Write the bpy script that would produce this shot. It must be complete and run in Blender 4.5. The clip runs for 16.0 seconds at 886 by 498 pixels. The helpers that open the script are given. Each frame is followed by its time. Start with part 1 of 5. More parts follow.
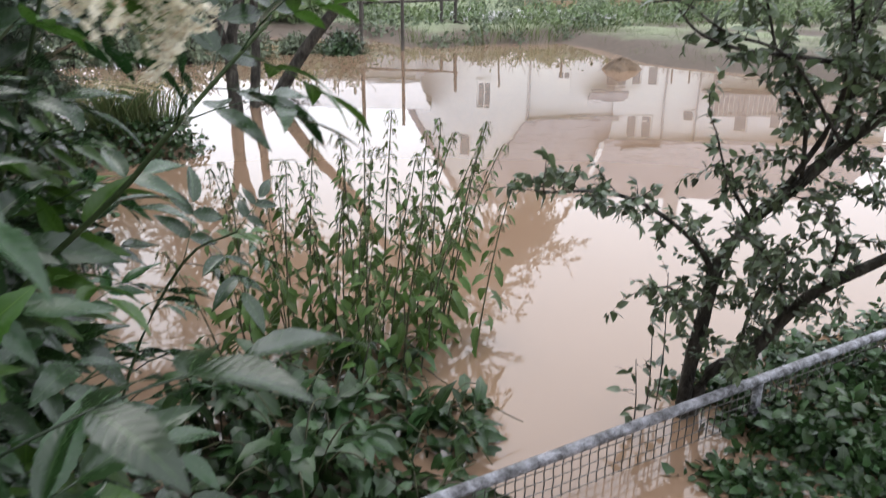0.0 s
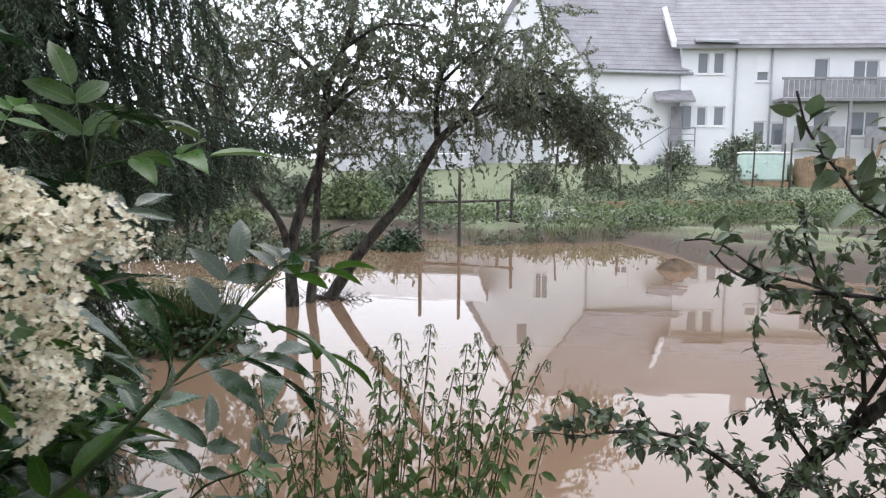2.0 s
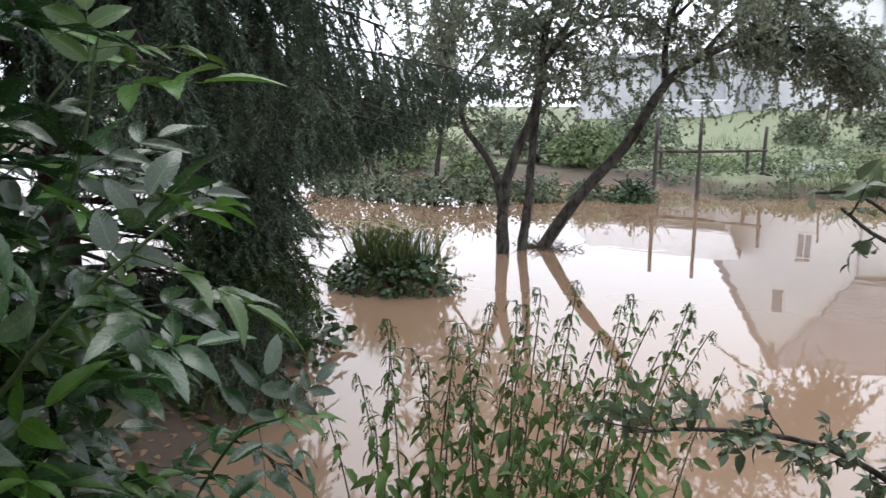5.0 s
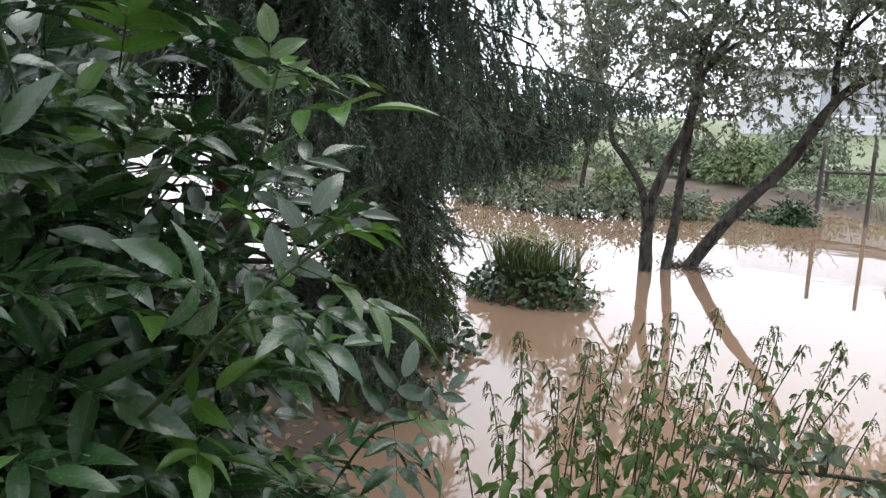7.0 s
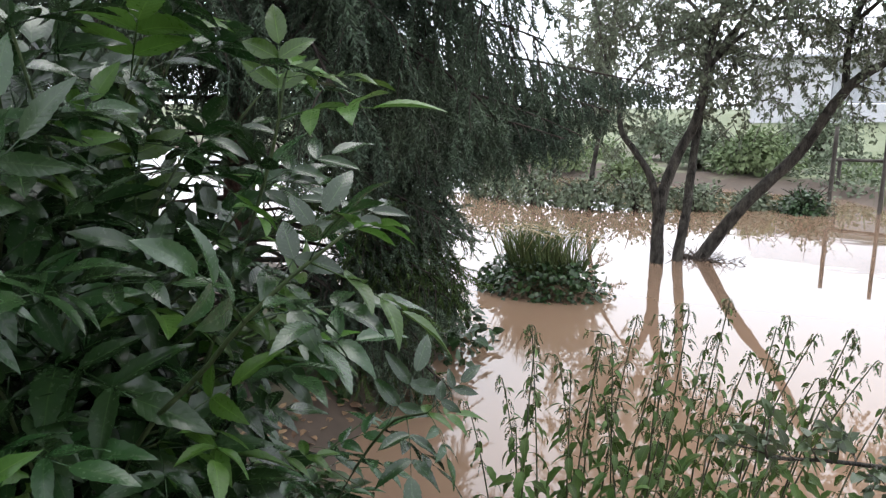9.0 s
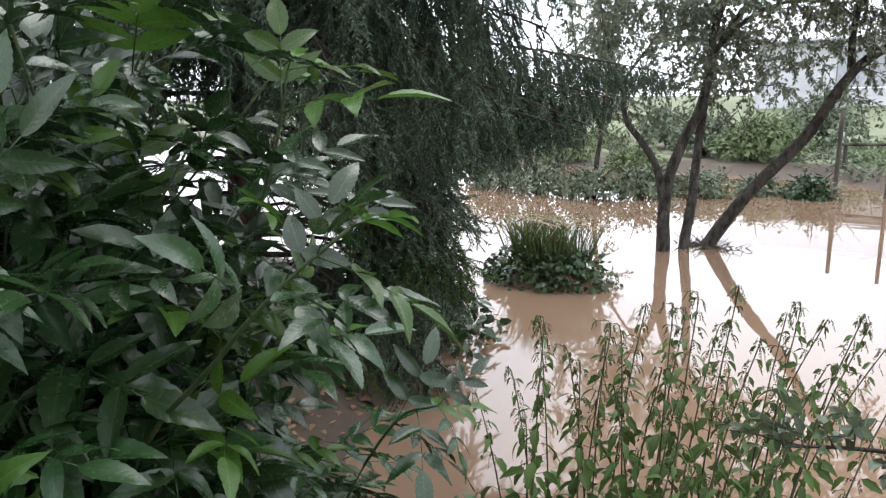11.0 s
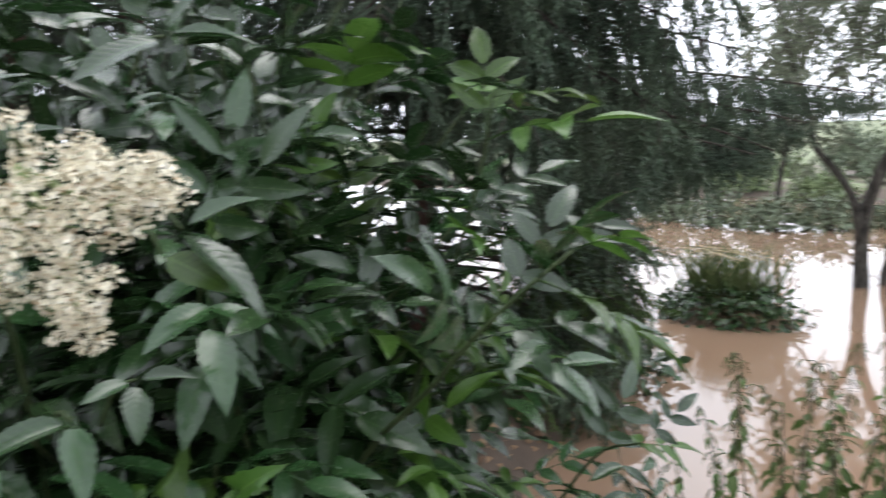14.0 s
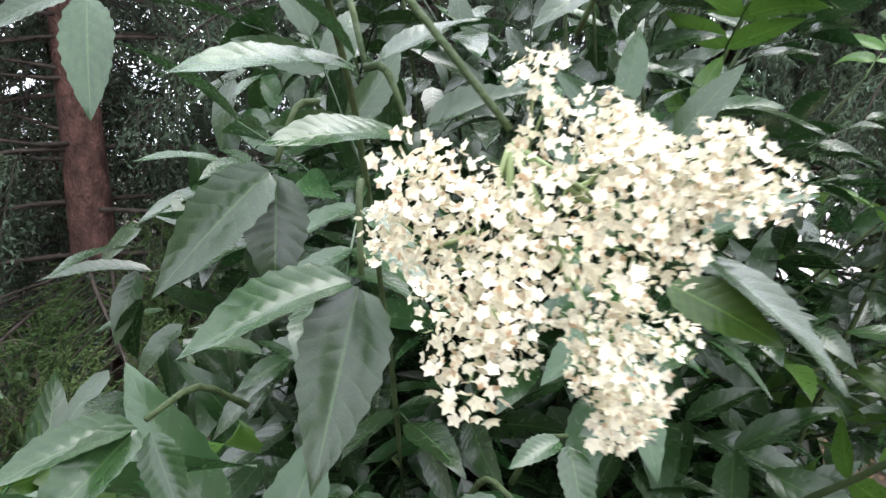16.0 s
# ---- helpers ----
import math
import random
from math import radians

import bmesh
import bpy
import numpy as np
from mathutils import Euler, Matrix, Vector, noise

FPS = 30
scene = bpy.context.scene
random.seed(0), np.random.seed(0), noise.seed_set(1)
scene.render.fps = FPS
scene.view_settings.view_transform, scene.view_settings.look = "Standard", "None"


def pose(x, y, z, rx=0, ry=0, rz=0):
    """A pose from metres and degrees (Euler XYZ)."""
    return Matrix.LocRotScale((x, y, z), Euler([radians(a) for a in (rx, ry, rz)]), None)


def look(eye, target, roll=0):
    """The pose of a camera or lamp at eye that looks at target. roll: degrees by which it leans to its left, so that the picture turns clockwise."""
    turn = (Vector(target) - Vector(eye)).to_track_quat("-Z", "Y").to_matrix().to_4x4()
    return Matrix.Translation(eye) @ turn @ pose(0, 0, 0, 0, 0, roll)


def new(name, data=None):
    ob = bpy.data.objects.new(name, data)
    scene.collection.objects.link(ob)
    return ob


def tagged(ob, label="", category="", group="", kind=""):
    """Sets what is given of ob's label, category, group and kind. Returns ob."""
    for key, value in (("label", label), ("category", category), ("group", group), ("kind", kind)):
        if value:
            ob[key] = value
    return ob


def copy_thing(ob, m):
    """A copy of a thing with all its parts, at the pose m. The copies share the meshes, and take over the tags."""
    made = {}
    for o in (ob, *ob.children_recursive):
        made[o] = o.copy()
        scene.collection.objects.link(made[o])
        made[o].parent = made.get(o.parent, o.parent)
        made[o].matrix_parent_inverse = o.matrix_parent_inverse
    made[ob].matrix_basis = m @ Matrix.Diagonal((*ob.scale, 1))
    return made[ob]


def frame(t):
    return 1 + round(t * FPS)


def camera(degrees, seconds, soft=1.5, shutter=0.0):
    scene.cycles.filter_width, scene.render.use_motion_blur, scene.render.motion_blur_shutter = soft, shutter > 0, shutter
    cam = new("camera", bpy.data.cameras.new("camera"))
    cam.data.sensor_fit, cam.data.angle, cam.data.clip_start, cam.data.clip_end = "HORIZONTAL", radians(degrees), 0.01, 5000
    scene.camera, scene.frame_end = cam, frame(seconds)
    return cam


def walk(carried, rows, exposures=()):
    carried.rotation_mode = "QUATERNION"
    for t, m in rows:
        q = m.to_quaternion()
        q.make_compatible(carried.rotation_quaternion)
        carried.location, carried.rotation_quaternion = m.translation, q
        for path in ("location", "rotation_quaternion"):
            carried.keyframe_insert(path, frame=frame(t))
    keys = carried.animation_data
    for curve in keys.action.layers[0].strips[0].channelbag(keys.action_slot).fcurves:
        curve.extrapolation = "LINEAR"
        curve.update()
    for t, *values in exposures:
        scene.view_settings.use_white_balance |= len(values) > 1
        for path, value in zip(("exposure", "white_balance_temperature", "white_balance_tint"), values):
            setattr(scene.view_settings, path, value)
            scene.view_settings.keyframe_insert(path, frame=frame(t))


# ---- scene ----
LENS = 61.5
ROWS = [
    # seconds, x, y, z, yaw, pitch, roll
    (0.0, -0.212, -0.285, 1.132, 4.14, -20.62, 0.26),
    (0.5, -0.179, -0.234, 1.153, 3.50, -16.40, 0.11),
    (1.0, -0.188, -0.228, 1.181, 6.12, -12.58, 1.40),
    (1.5, -0.192, -0.212, 1.190, 8.24, -9.27, 0.79),
    (2.0, -0.163, -0.215, 1.198, 8.74, -6.19, 0.51),
    (2.5, -0.118, -0.140, 1.183, 8.48, -6.80, -0.88),
    (3.0, -0.062, -0.042, 1.177, 8.77, -7.35, 1.07),
    (3.5, 0.000, 0.000, 1.174, 15.07, -8.23, -0.58),
    (4.0, 0.061, 0.030, 1.178, 22.42, -8.82, 1.74),
    (4.5, 0.080, 0.025, 1.178, 24.45, -9.86, 0.43),
    (5.0, 0.070, 0.030, 1.175, 27.68, -10.25, 0.49),
    (7.5, 0.106, -0.016, 1.207, 39.79, -9.83, 1.69),
    (8.0, 0.094, -0.009, 1.202, 39.70, -9.80, 0.62),
    (8.5, 0.115, -0.020, 1.211, 39.40, -10.36, 1.77),
    (9.0, 0.112, -0.020, 1.205, 39.48, -10.32, 0.98),
    (11.5, 0.100, -0.012, 1.201, 39.78, -10.95, -0.23),
    (12.0, 0.099, -0.011, 1.200, 39.38, -10.74, -0.21),
    (12.5, 0.101, -0.010, 1.200, 38.89, -10.62, -0.31),
    (13.0, 0.099, -0.007, 1.201, 38.64, -10.19, -0.37),
    (13.5, 0.080, -0.019, 1.200, 42.96, -8.77, -0.39),
    (14.0, 0.046, -0.046, 1.188, 52.24, -8.03, -1.95),
    (14.5, 0.038, -0.072, 1.189, 66.22, -8.53, 0.27),
    (15.0, 0.015, -0.083, 1.198, 72.11, -6.55, -0.51),
    (15.5, -0.086, -0.080, 1.194, 72.25, -7.29, -1.29),
    (16.0, -0.165, -0.079, 1.188, 72.69, -8.44, -2.86),
]
cam = camera(LENS, 16.0, soft=1.3, shutter=0.4)


def view(x, y, z, yaw, pitch, roll):
    return Matrix.Translation((x, y, z)) @ pose(0, 0, 0, 90 + pitch, 0, yaw) @ pose(0, 0, 0, 0, 0, roll)


walk(cam, [(r[0], view(*r[1:])) for r in ROWS],
     exposures=[(0.0, 0.14), (1.2, 0.08), (2.5, -0.2), (3.5, -0.2), (4.8, 0.0), (8.0, 0.22), (9.2, 0.22), (11.4, 0.3), (13.0, 0.3), (13.8, 0.3), (14.6, 1.0), (15.0, 1.24), (16.0, 1.2)])

# ---- light: a bright overcast, misty morning ----
world = bpy.data.worlds.new("overcast_sky")
scene.world = world
world.use_nodes = True
wn, wl = world.node_tree.nodes, world.node_tree.links
sky = wn.new("ShaderNodeTexSky")
sky.sky_type, sky.sun_disc = 'NISHITA', False
sky.sun_elevation, sky.sun_rotation = radians(48), radians(-20)
sky.dust_density = 4.0
pale = wn.new("ShaderNodeHueSaturation")
pale.inputs["Saturation"].default_value = 0.12
wl.new(sky.outputs[0], pale.inputs["Color"])
cloud = wn.new("ShaderNodeMixRGB")
cloud.inputs[0].default_value = 0.85
cloud.inputs[2].default_value = (18.4, 19.3, 21.6, 1)
wl.new(pale.outputs[0], cloud.inputs[1])
wl.new(cloud.outputs[0], wn["Background"].inputs[0])
wn["Background"].inputs[1].default_value = 0.13
sun = new("sun", bpy.data.lights.new("sun", 'SUN'))
sun.data.energy, sun.data.angle, sun.data.color = 1.0, radians(35), (1.0, 0.97, 0.92)
sun.matrix_world = look((-3, 6, 10), (0, 2, 0))

# ---- helpers of this scene ----
rng = np.random.default_rng(7)


def mesh_from(name, verts, faces, mat, uv=None, smooth=True):
    me = bpy.data.meshes.new(name)
    me.from_pydata([tuple(v) for v in np.asarray(verts, float).tolist()], [], [tuple(f) for f in faces])
    if uv is not None:
        lay = me.uv_layers.new(name="uv")
        idx = np.empty(len(me.loops), dtype=np.int32)
        me.loops.foreach_get("vertex_index", idx)
        lay.data.foreach_set("uv", np.asarray(uv, np.float32)[idx].ravel())
    if smooth:
        me.polygons.foreach_set("use_smooth", np.ones(len(me.polygons), dtype=bool))
    me.materials.append(mat)
    me.update()
    return me


JOINED = {"cane_tangle", "branch_frame", "twig_network", "dead_wood", "dry_straw", "twigs", "flower_ray_spray", "leaves", "needles", "dead_branches", "canes", "broad_leaves", "dry_stalks", "flower_tassels", "roof_tiles", "branches", "foliage", "grass", "crown", "inner_leaves"}


def part(name, data, material, parent=None, label=""):
    """data: a bmesh, (verts, faces[, uv]), or a finished mesh."""
    if isinstance(data, bmesh.types.BMesh):
        me = bpy.data.meshes.new(name)
        data.to_mesh(me)
        data.free()
        me.materials.append(material)
    elif isinstance(data, bpy.types.Mesh):
        me = data
    else:
        me = mesh_from(name, data[0], data[1], material, data[2] if len(data) > 2 else None)
    ob = new(name, me)
    ob.parent = parent
    if name in JOINED:
        tagged(ob, kind="stuff")
    if label:
        tagged(ob, label)
    return ob


def thing(name, place, label, category, group="", kind=""):
    ob = new(name)
    ob.empty_display_size = 0.1
    ob.location = place
    return tagged(ob, label, category, group, kind)


class Soup:
    """Gathers many small shapes into one mesh."""

    def __init__(self):
        self.v, self.f, self.u, self.n = [], [], [], 0

    def add(self, verts, faces, uv=None):
        verts = np.asarray(verts, float)
        self.v.append(verts)
        self.f.extend([tuple(int(i) + self.n for i in f) for f in faces])
        self.u.append(np.zeros((len(verts), 2)) if uv is None else np.asarray(uv, float))
        self.n += len(verts)

    def get(self, origin=(0, 0, 0)):
        return np.concatenate(self.v) - np.asarray(origin, float), self.f, np.concatenate(self.u)


def unit(v):
    v = np.asarray(v, float)
    return v / (np.linalg.norm(v) + 1e-9)


def frame_of(d, up):
    """Rows: side, along, normal."""
    d = unit(d)
    n = np.asarray(up, float) - np.dot(up, d) * d
    if np.linalg.norm(n) < 1e-4:
        n = np.array([0.3, 0.2, 0.9]) - np.dot([0.3, 0.2, 0.9], d) * d
    n = unit(n)
    return np.stack([np.cross(d, n), d, n])


def curve_points(pts, steps):
    """A smooth line through a few points."""
    p = np.asarray(pts, float)
    p = np.vstack([2 * p[0] - p[1], p, 2 * p[-1] - p[-2]])
    out = []
    for i in range(1, len(p) - 2):
        for s in np.linspace(0, 1, steps, endpoint=False):
            a, b, c, d = p[i - 1:i + 3]
            out.append(0.5 * (2 * b + (c - a) * s + (2 * a - 5 * b + 4 * c - d) * s * s + (3 * b - a - 3 * c + d) * s ** 3))
    out.append(p[-2])
    return np.array(out)


def tube(pts, r0, r1, sides=7, rough=0.0):
    pts = np.asarray(pts, float)
    n = len(pts)
    verts, faces = [], []
    radii = r0 + (r1 - r0) * np.linspace(0, 1, n) ** 0.8
    ang = np.linspace(0, 2 * np.pi, sides, endpoint=False)
    for i in range(n):
        d = pts[min(i + 1, n - 1)] - pts[max(i - 1, 0)]
        s, _, t = frame_of(d, (0.13, 0.21, 1.0) if abs(unit(d)[2]) < 0.9 else (1.0, 0.2, 0.1))
        rr = radii[i] * (1 + rough * rng.uniform(-1, 1, sides))
        verts.append(pts[i] + np.outer(np.cos(ang) * rr, s) + np.outer(np.sin(ang) * rr, t))
    for i in range(n - 1):
        for k in range(sides):
            a, b = i * sides + k, i * sides + (k + 1) % sides
            faces.append((a, b, b + sides, a + sides))
    faces.append(tuple(range((n - 1) * sides, n * sides)))
    faces.append(tuple(range(sides - 1, -1, -1)))
    return np.concatenate(verts), faces


def leaf_shape(length, width, rows=5, fold=0.25, droop=0.3, wave=0.0, teeth=0.0, point=1.0, across=1, taper=0.0):
    """A leaf along +y from the origin, normal +z: folded at its midrib, bent down, pointed."""
    v, f, u = [], [], []
    cols = 2 * across + 1
    for i in range(rows + 1):
        s = i / rows
        w = width * 0.5 * (np.sin(np.pi * s ** (0.72 * point)) ** 0.85 if 0 < s < 1 else 0.0)
        if taper:
            w = width * 0.5 * min(1.0, 2.85 * s ** 0.62 * (1 - s) ** taper)
        if teeth and 0 < i < rows:
            w *= 1 + teeth * (1 if i % 2 else -1)
        y = length * s * (1 - 0.18 * droop * s)
        z = -length * droop * s * s * 0.6
        for c in range(cols):
            q = (c - across) / across
            v.append((q * w, y - abs(q) * teeth * length * 0.1, z + abs(q) * w * fold + wave * length * np.sin(9 * s + 2 * q) * abs(q)))
            u.append((0.5 + 0.5 * q, s))
    for i in range(rows):
        for c in range(cols - 1):
            a = i * cols + c
            f.append((a, a + 1, a + 1 + cols, a + cols))
    return np.array(v), f, np.array(u)


def scatter(soup, shape, places, dirs, ups, sizes):
    v, f, u = shape
    for p, d, n, s in zip(places, dirs, ups, sizes):
        soup.add(np.asarray(p) + (v * s) @ frame_of(d, n), f, u)


def bm_box(bm, lo, hi, m=None):
    c = [(x, y, z) for x in (lo[0], hi[0]) for y in (lo[1], hi[1]) for z in (lo[2], hi[2])]
    vs = [bm.verts.new(Vector(p) if m is None else m @ Vector(p)) for p in c]
    for q in ((0, 1, 3, 2), (4, 6, 7, 5), (0, 4, 5, 1), (2, 3, 7, 6), (0, 2, 6, 4), (1, 5, 7, 3)):
        bm.faces.new([vs[i] for i in q])
    return vs


def box(lo, hi, bevel=0.0, m=None):
    bm = bmesh.new()
    bm_box(bm, lo, hi, m)
    bmesh.ops.recalc_face_normals(bm, faces=bm.faces)
    if bevel:
        bmesh.ops.bevel(bm, geom=list(bm.edges), offset=bevel, segments=1, affect='EDGES')
    return bm


# ---- materials ----
def material(name, a, b, rough=0.7, scale=8.0, bump=0.2, fine=6.0, metal=0.0, spread=0.0, island=0.0, glow_through=0.0, veins=0.0, spec=0.5, stretch=(1, 1, 1), dirt=0.0):
    m = bpy.data.materials.new(name)
    m.use_nodes = True
    nt = m.node_tree
    n, l = nt.nodes, nt.links
    p = n["Principled BSDF"]
    co = n.new("ShaderNodeTexCoord")
    mp = n.new("ShaderNodeMapping")
    mp.inputs["Scale"].default_value = stretch
    l.new(co.outputs["Object"], mp.inputs[0])
    t1, t2 = n.new("ShaderNodeTexNoise"), n.new("ShaderNodeTexNoise")
    t1.inputs["Scale"].default_value, t1.inputs["Detail"].default_value = scale, 5
    t2.inputs["Scale"].default_value, t2.inputs["Detail"].default_value = scale * fine, 4
    l.new(mp.outputs[0], t1.inputs[0])
    l.new(mp.outputs[0], t2.inputs[0])
    mix = n.new("ShaderNodeMixRGB")
    mix.inputs[1].default_value, mix.inputs[2].default_value = (*a, 1), (*b, 1)
    ramp = n.new("ShaderNodeValToRGB")
    ramp.color_ramp.elements[0].position, ramp.color_ramp.elements[1].position = 0.32, 0.68
    l.new(t1.outputs[0], ramp.inputs[0])
    l.new(ramp.outputs[0], mix.inputs[0])
    col = mix.outputs[0]
    fleck = n.new("ShaderNodeMixRGB")
    fleck.blend_type, fleck.inputs[0].default_value = 'OVERLAY', 0.12 if veins else 0.35
    l.new(col, fleck.inputs[1])
    l.new(t2.outputs[0], fleck.inputs[2])
    col = fleck.outputs[0]
    if spread or island:
        src = n.new("ShaderNodeNewGeometry").outputs["Random Per Island"] if island else n.new("ShaderNodeObjectInfo").outputs["Random"]
        amount = island or spread
        mr = n.new("ShaderNodeMapRange")
        mr.inputs[3].default_value, mr.inputs[4].default_value = 1 - amount, 1 + amount
        l.new(src, mr.inputs[0])
        hs = n.new("ShaderNodeHueSaturation")
        l.new(mr.outputs[0], hs.inputs["Value"])
        mh = n.new("ShaderNodeMapRange")
        mh.inputs[3].default_value, mh.inputs[4].default_value = 0.5 - 0.03 * amount, 0.5 + 0.02 * amount
        l.new(src, mh.inputs[0])
        l.new(mh.outputs[0], hs.inputs["Hue"])
        l.new(col, hs.inputs["Color"])
        col = hs.outputs[0]
    height = t2.outputs[0]
    if veins:
        uv = n.new("ShaderNodeSeparateXYZ")
        l.new(co.outputs["UV"], uv.inputs[0])

        def calc(op, x, y=None):
            k = n.new("ShaderNodeMath")
            k.operation = op
            for i, w in enumerate((x, y)):
                if w is None:
                    continue
                if isinstance(w, (int, float)):
                    k.inputs[i].default_value = w
                else:
                    l.new(w, k.inputs[i])
            return k.outputs[0]
        side = calc('ABSOLUTE', calc('SUBTRACT', uv.outputs[0], 0.5))
        rib = calc('LESS_THAN', side, 0.022)
        lateral = calc('POWER', calc('ABSOLUTE', calc('SINE', calc('MULTIPLY', calc('SUBTRACT', uv.outputs[1], calc('MULTIPLY', side, 0.35)), 30.0))), 0.35)
        height = calc('SUBTRACT', lateral, calc('MULTIPLY', rib, 0.6))
        light = n.new("ShaderNodeMixRGB")
        light.inputs[2].default_value = (a[0] * 2.2 + 0.02, a[1] * 1.9 + 0.02, a[2] * 2 + 0.01, 1)
        vein_mix = calc('MAXIMUM', calc('MULTIPLY', rib, 0.75), calc('MULTIPLY', calc('SUBTRACT', 1.0, lateral), 0.22))
        l.new(vein_mix, light.inputs[0])
        l.new(col, light.inputs[1])
        col = light.outputs[0]
    if dirt:
        big = n.new("ShaderNodeTexNoise")
        big.inputs["Scale"].default_value, big.inputs["Detail"].default_value = scale * 0.15, 8
        l.new(mp.outputs[0], big.inputs[0])
        dm = n.new("ShaderNodeMixRGB")
        dm.blend_type, dm.inputs[0].default_value = 'MULTIPLY', dirt
        l.new(col, dm.inputs[1])
        l.new(big.outputs[0], dm.inputs[2])
        col = dm.outputs[0]
    l.new(col, p.inputs["Base Color"])
    p.inputs["Metallic"].default_value = metal
    p.inputs["Specular IOR Level"].default_value = spec
    rr = n.new("ShaderNodeMapRange")
    rr.inputs[3].default_value, rr.inputs[4].default_value = max(rough - 0.1, 0.02), min(rough + 0.1, 1)
    l.new(t2.outputs[0], rr.inputs[0])
    l.new(rr.outputs[0], p.inputs["Roughness"])
    if bump:
        bp = n.new("ShaderNodeBump")
        bp.inputs["Strength"].default_value = bump
        bp.inputs["Distance"].default_value = 0.02 if not veins else 0.003
        l.new(height, bp.inputs["Height"])
        l.new(bp.outputs[0], p.inputs["Normal"])
    if glow_through:
        tr = n.new("ShaderNodeBsdfTranslucent")
        l.new(col, tr.inputs[0])
        ms = n.new("ShaderNodeMixShader")
        ms.inputs[0].default_value = glow_through
        l.new(p.outputs[0], ms.inputs[1])
        l.new(tr.outputs[0], ms.inputs[2])
        l.new(ms.outputs[0], n["Material Output"].inputs[0])
    return m


M_SOIL = material("wet_soil", (0.07, 0.045, 0.028), (0.15, 0.10, 0.06), 0.85, 5, 0.8, 9)
M_BARK = material("fruit_tree_bark", (0.018, 0.016, 0.014), (0.085, 0.078, 0.066), 0.9, 22, 1.0, 4, stretch=(1, 1, 0.45), spec=0.15)
M_SPBARK = material("spruce_bark", (0.032, 0.018, 0.015), (0.1, 0.052, 0.042), 0.9, 20, 1.0, 4, stretch=(1, 1, 0.6), spec=0.15)
M_TWIG = material("dark_twig", (0.03, 0.025, 0.02), (0.08, 0.065, 0.05), 0.8, 30, 0.5)
# Haze is painted into the fruit tree leaves as a pale grey cast.
M_PLUM = material("hazed_fruit_tree_leaf", (0.118, 0.145, 0.095), (0.19, 0.215, 0.148), 0.45, 1.5, 0.0, 30, island=0.45, glow_through=0.42, spec=0.35)
M_SLOE = material("plum_leaf", (0.044, 0.068, 0.034), (0.092, 0.12, 0.06), 0.3, 6, 0.08, 12, island=0.5, glow_through=0.35, veins=0.3, spec=0.5)
M_ELDER = material("elder_leaf", (0.011, 0.033, 0.009), (0.022, 0.05, 0.016), 0.25, 9, 0.08, 12, spread=0.45, glow_through=0.17, veins=1.0, spec=0.5)
# Young leaf green; it also stands in for light on some grown blades.
M_ELYOUNG_LIT = material("young_or_lit_elder_leaf", (0.034, 0.084, 0.012), (0.056, 0.114, 0.02), 0.3, 9, 0.08, 12, spread=0.3, glow_through=0.35, veins=1.0, spec=0.36)
M_ELSTEM = material("elder_stem", (0.02, 0.035, 0.012), (0.05, 0.068, 0.028), 0.6, 20, 0.3, spec=0.15)
M_FLOWER = material("elder_flower", (0.62, 0.575, 0.42), (0.72, 0.68, 0.55), 0.7, 60, 0.2, island=0.18, glow_through=0.25, spec=0.2)
M_PEDICEL = material("flower_stalk", (0.16, 0.22, 0.08), (0.24, 0.28, 0.13), 0.6, 30, 0.1)
M_NETTLE = material("nettle_leaf", (0.045, 0.094, 0.02), (0.085, 0.135, 0.036), 0.45, 10, 0.06, 10, island=0.45, glow_through=0.34, veins=0.8, spec=0.3)
M_NSTEM = material("nettle_stem", (0.035, 0.032, 0.022), (0.07, 0.075, 0.035), 0.6, 12, 0.2, spec=0.2)
M_CATKIN = material("nettle_flower", (0.09, 0.11, 0.05), (0.16, 0.17, 0.09), 0.8, 40, 0.2, island=0.2, spec=0.1)
M_BRAMBLE = material("bramble_leaf", (0.016, 0.042, 0.013), (0.038, 0.07, 0.022), 0.3, 8, 0.1, 10, island=0.45, glow_through=0.2, veins=0.8, spec=0.35)
M_SPRUCE = material("spruce_needle", (0.034, 0.054, 0.034), (0.07, 0.098, 0.058), 0.55, 3, 0.0, 20, island=0.5, glow_through=0.12, spec=0.25)
M_SPRUCEL = material("young_spruce_needle", (0.03, 0.056, 0.016), (0.058, 0.088, 0.026), 0.6, 3, 0.0, 20, island=0.4, glow_through=0.15, spec=0.12)
M_SPDEAD = material("dead_spruce_twig", (0.02, 0.016, 0.013), (0.055, 0.043, 0.036), 0.9, 20, 0.3, spec=0.15)
# Both far leaf colours are lightened to carry the distance haze; willow is pale anyway.
M_FAR = material("hazed_shrub_leaf", (0.085, 0.112, 0.068), (0.14, 0.168, 0.105), 0.6, 1.2, 0.0, 12, island=0.35, glow_through=0.2, spec=0.3)
M_FARPALE = material("pale_hazed_shrub_leaf", (0.085, 0.125, 0.055), (0.145, 0.185, 0.085), 0.6, 1.2, 0.0, 12, island=0.3, glow_through=0.25, spec=0.2)
M_GRASS = material("grass_blade", (0.06, 0.09, 0.03), (0.13, 0.155, 0.065), 0.6, 4, 0.0, 10, island=0.35, glow_through=0.25, spec=0.2)
M_STRAW = material("dry_grass", (0.32, 0.26, 0.14), (0.45, 0.38, 0.22), 0.7, 5, 0.0, island=0.2)
M_POST = material("weathered_post", (0.035, 0.03, 0.026), (0.11, 0.1, 0.088), 0.9, 9, 0.8, 8, stretch=(1, 1, 0.2), spec=0.2)
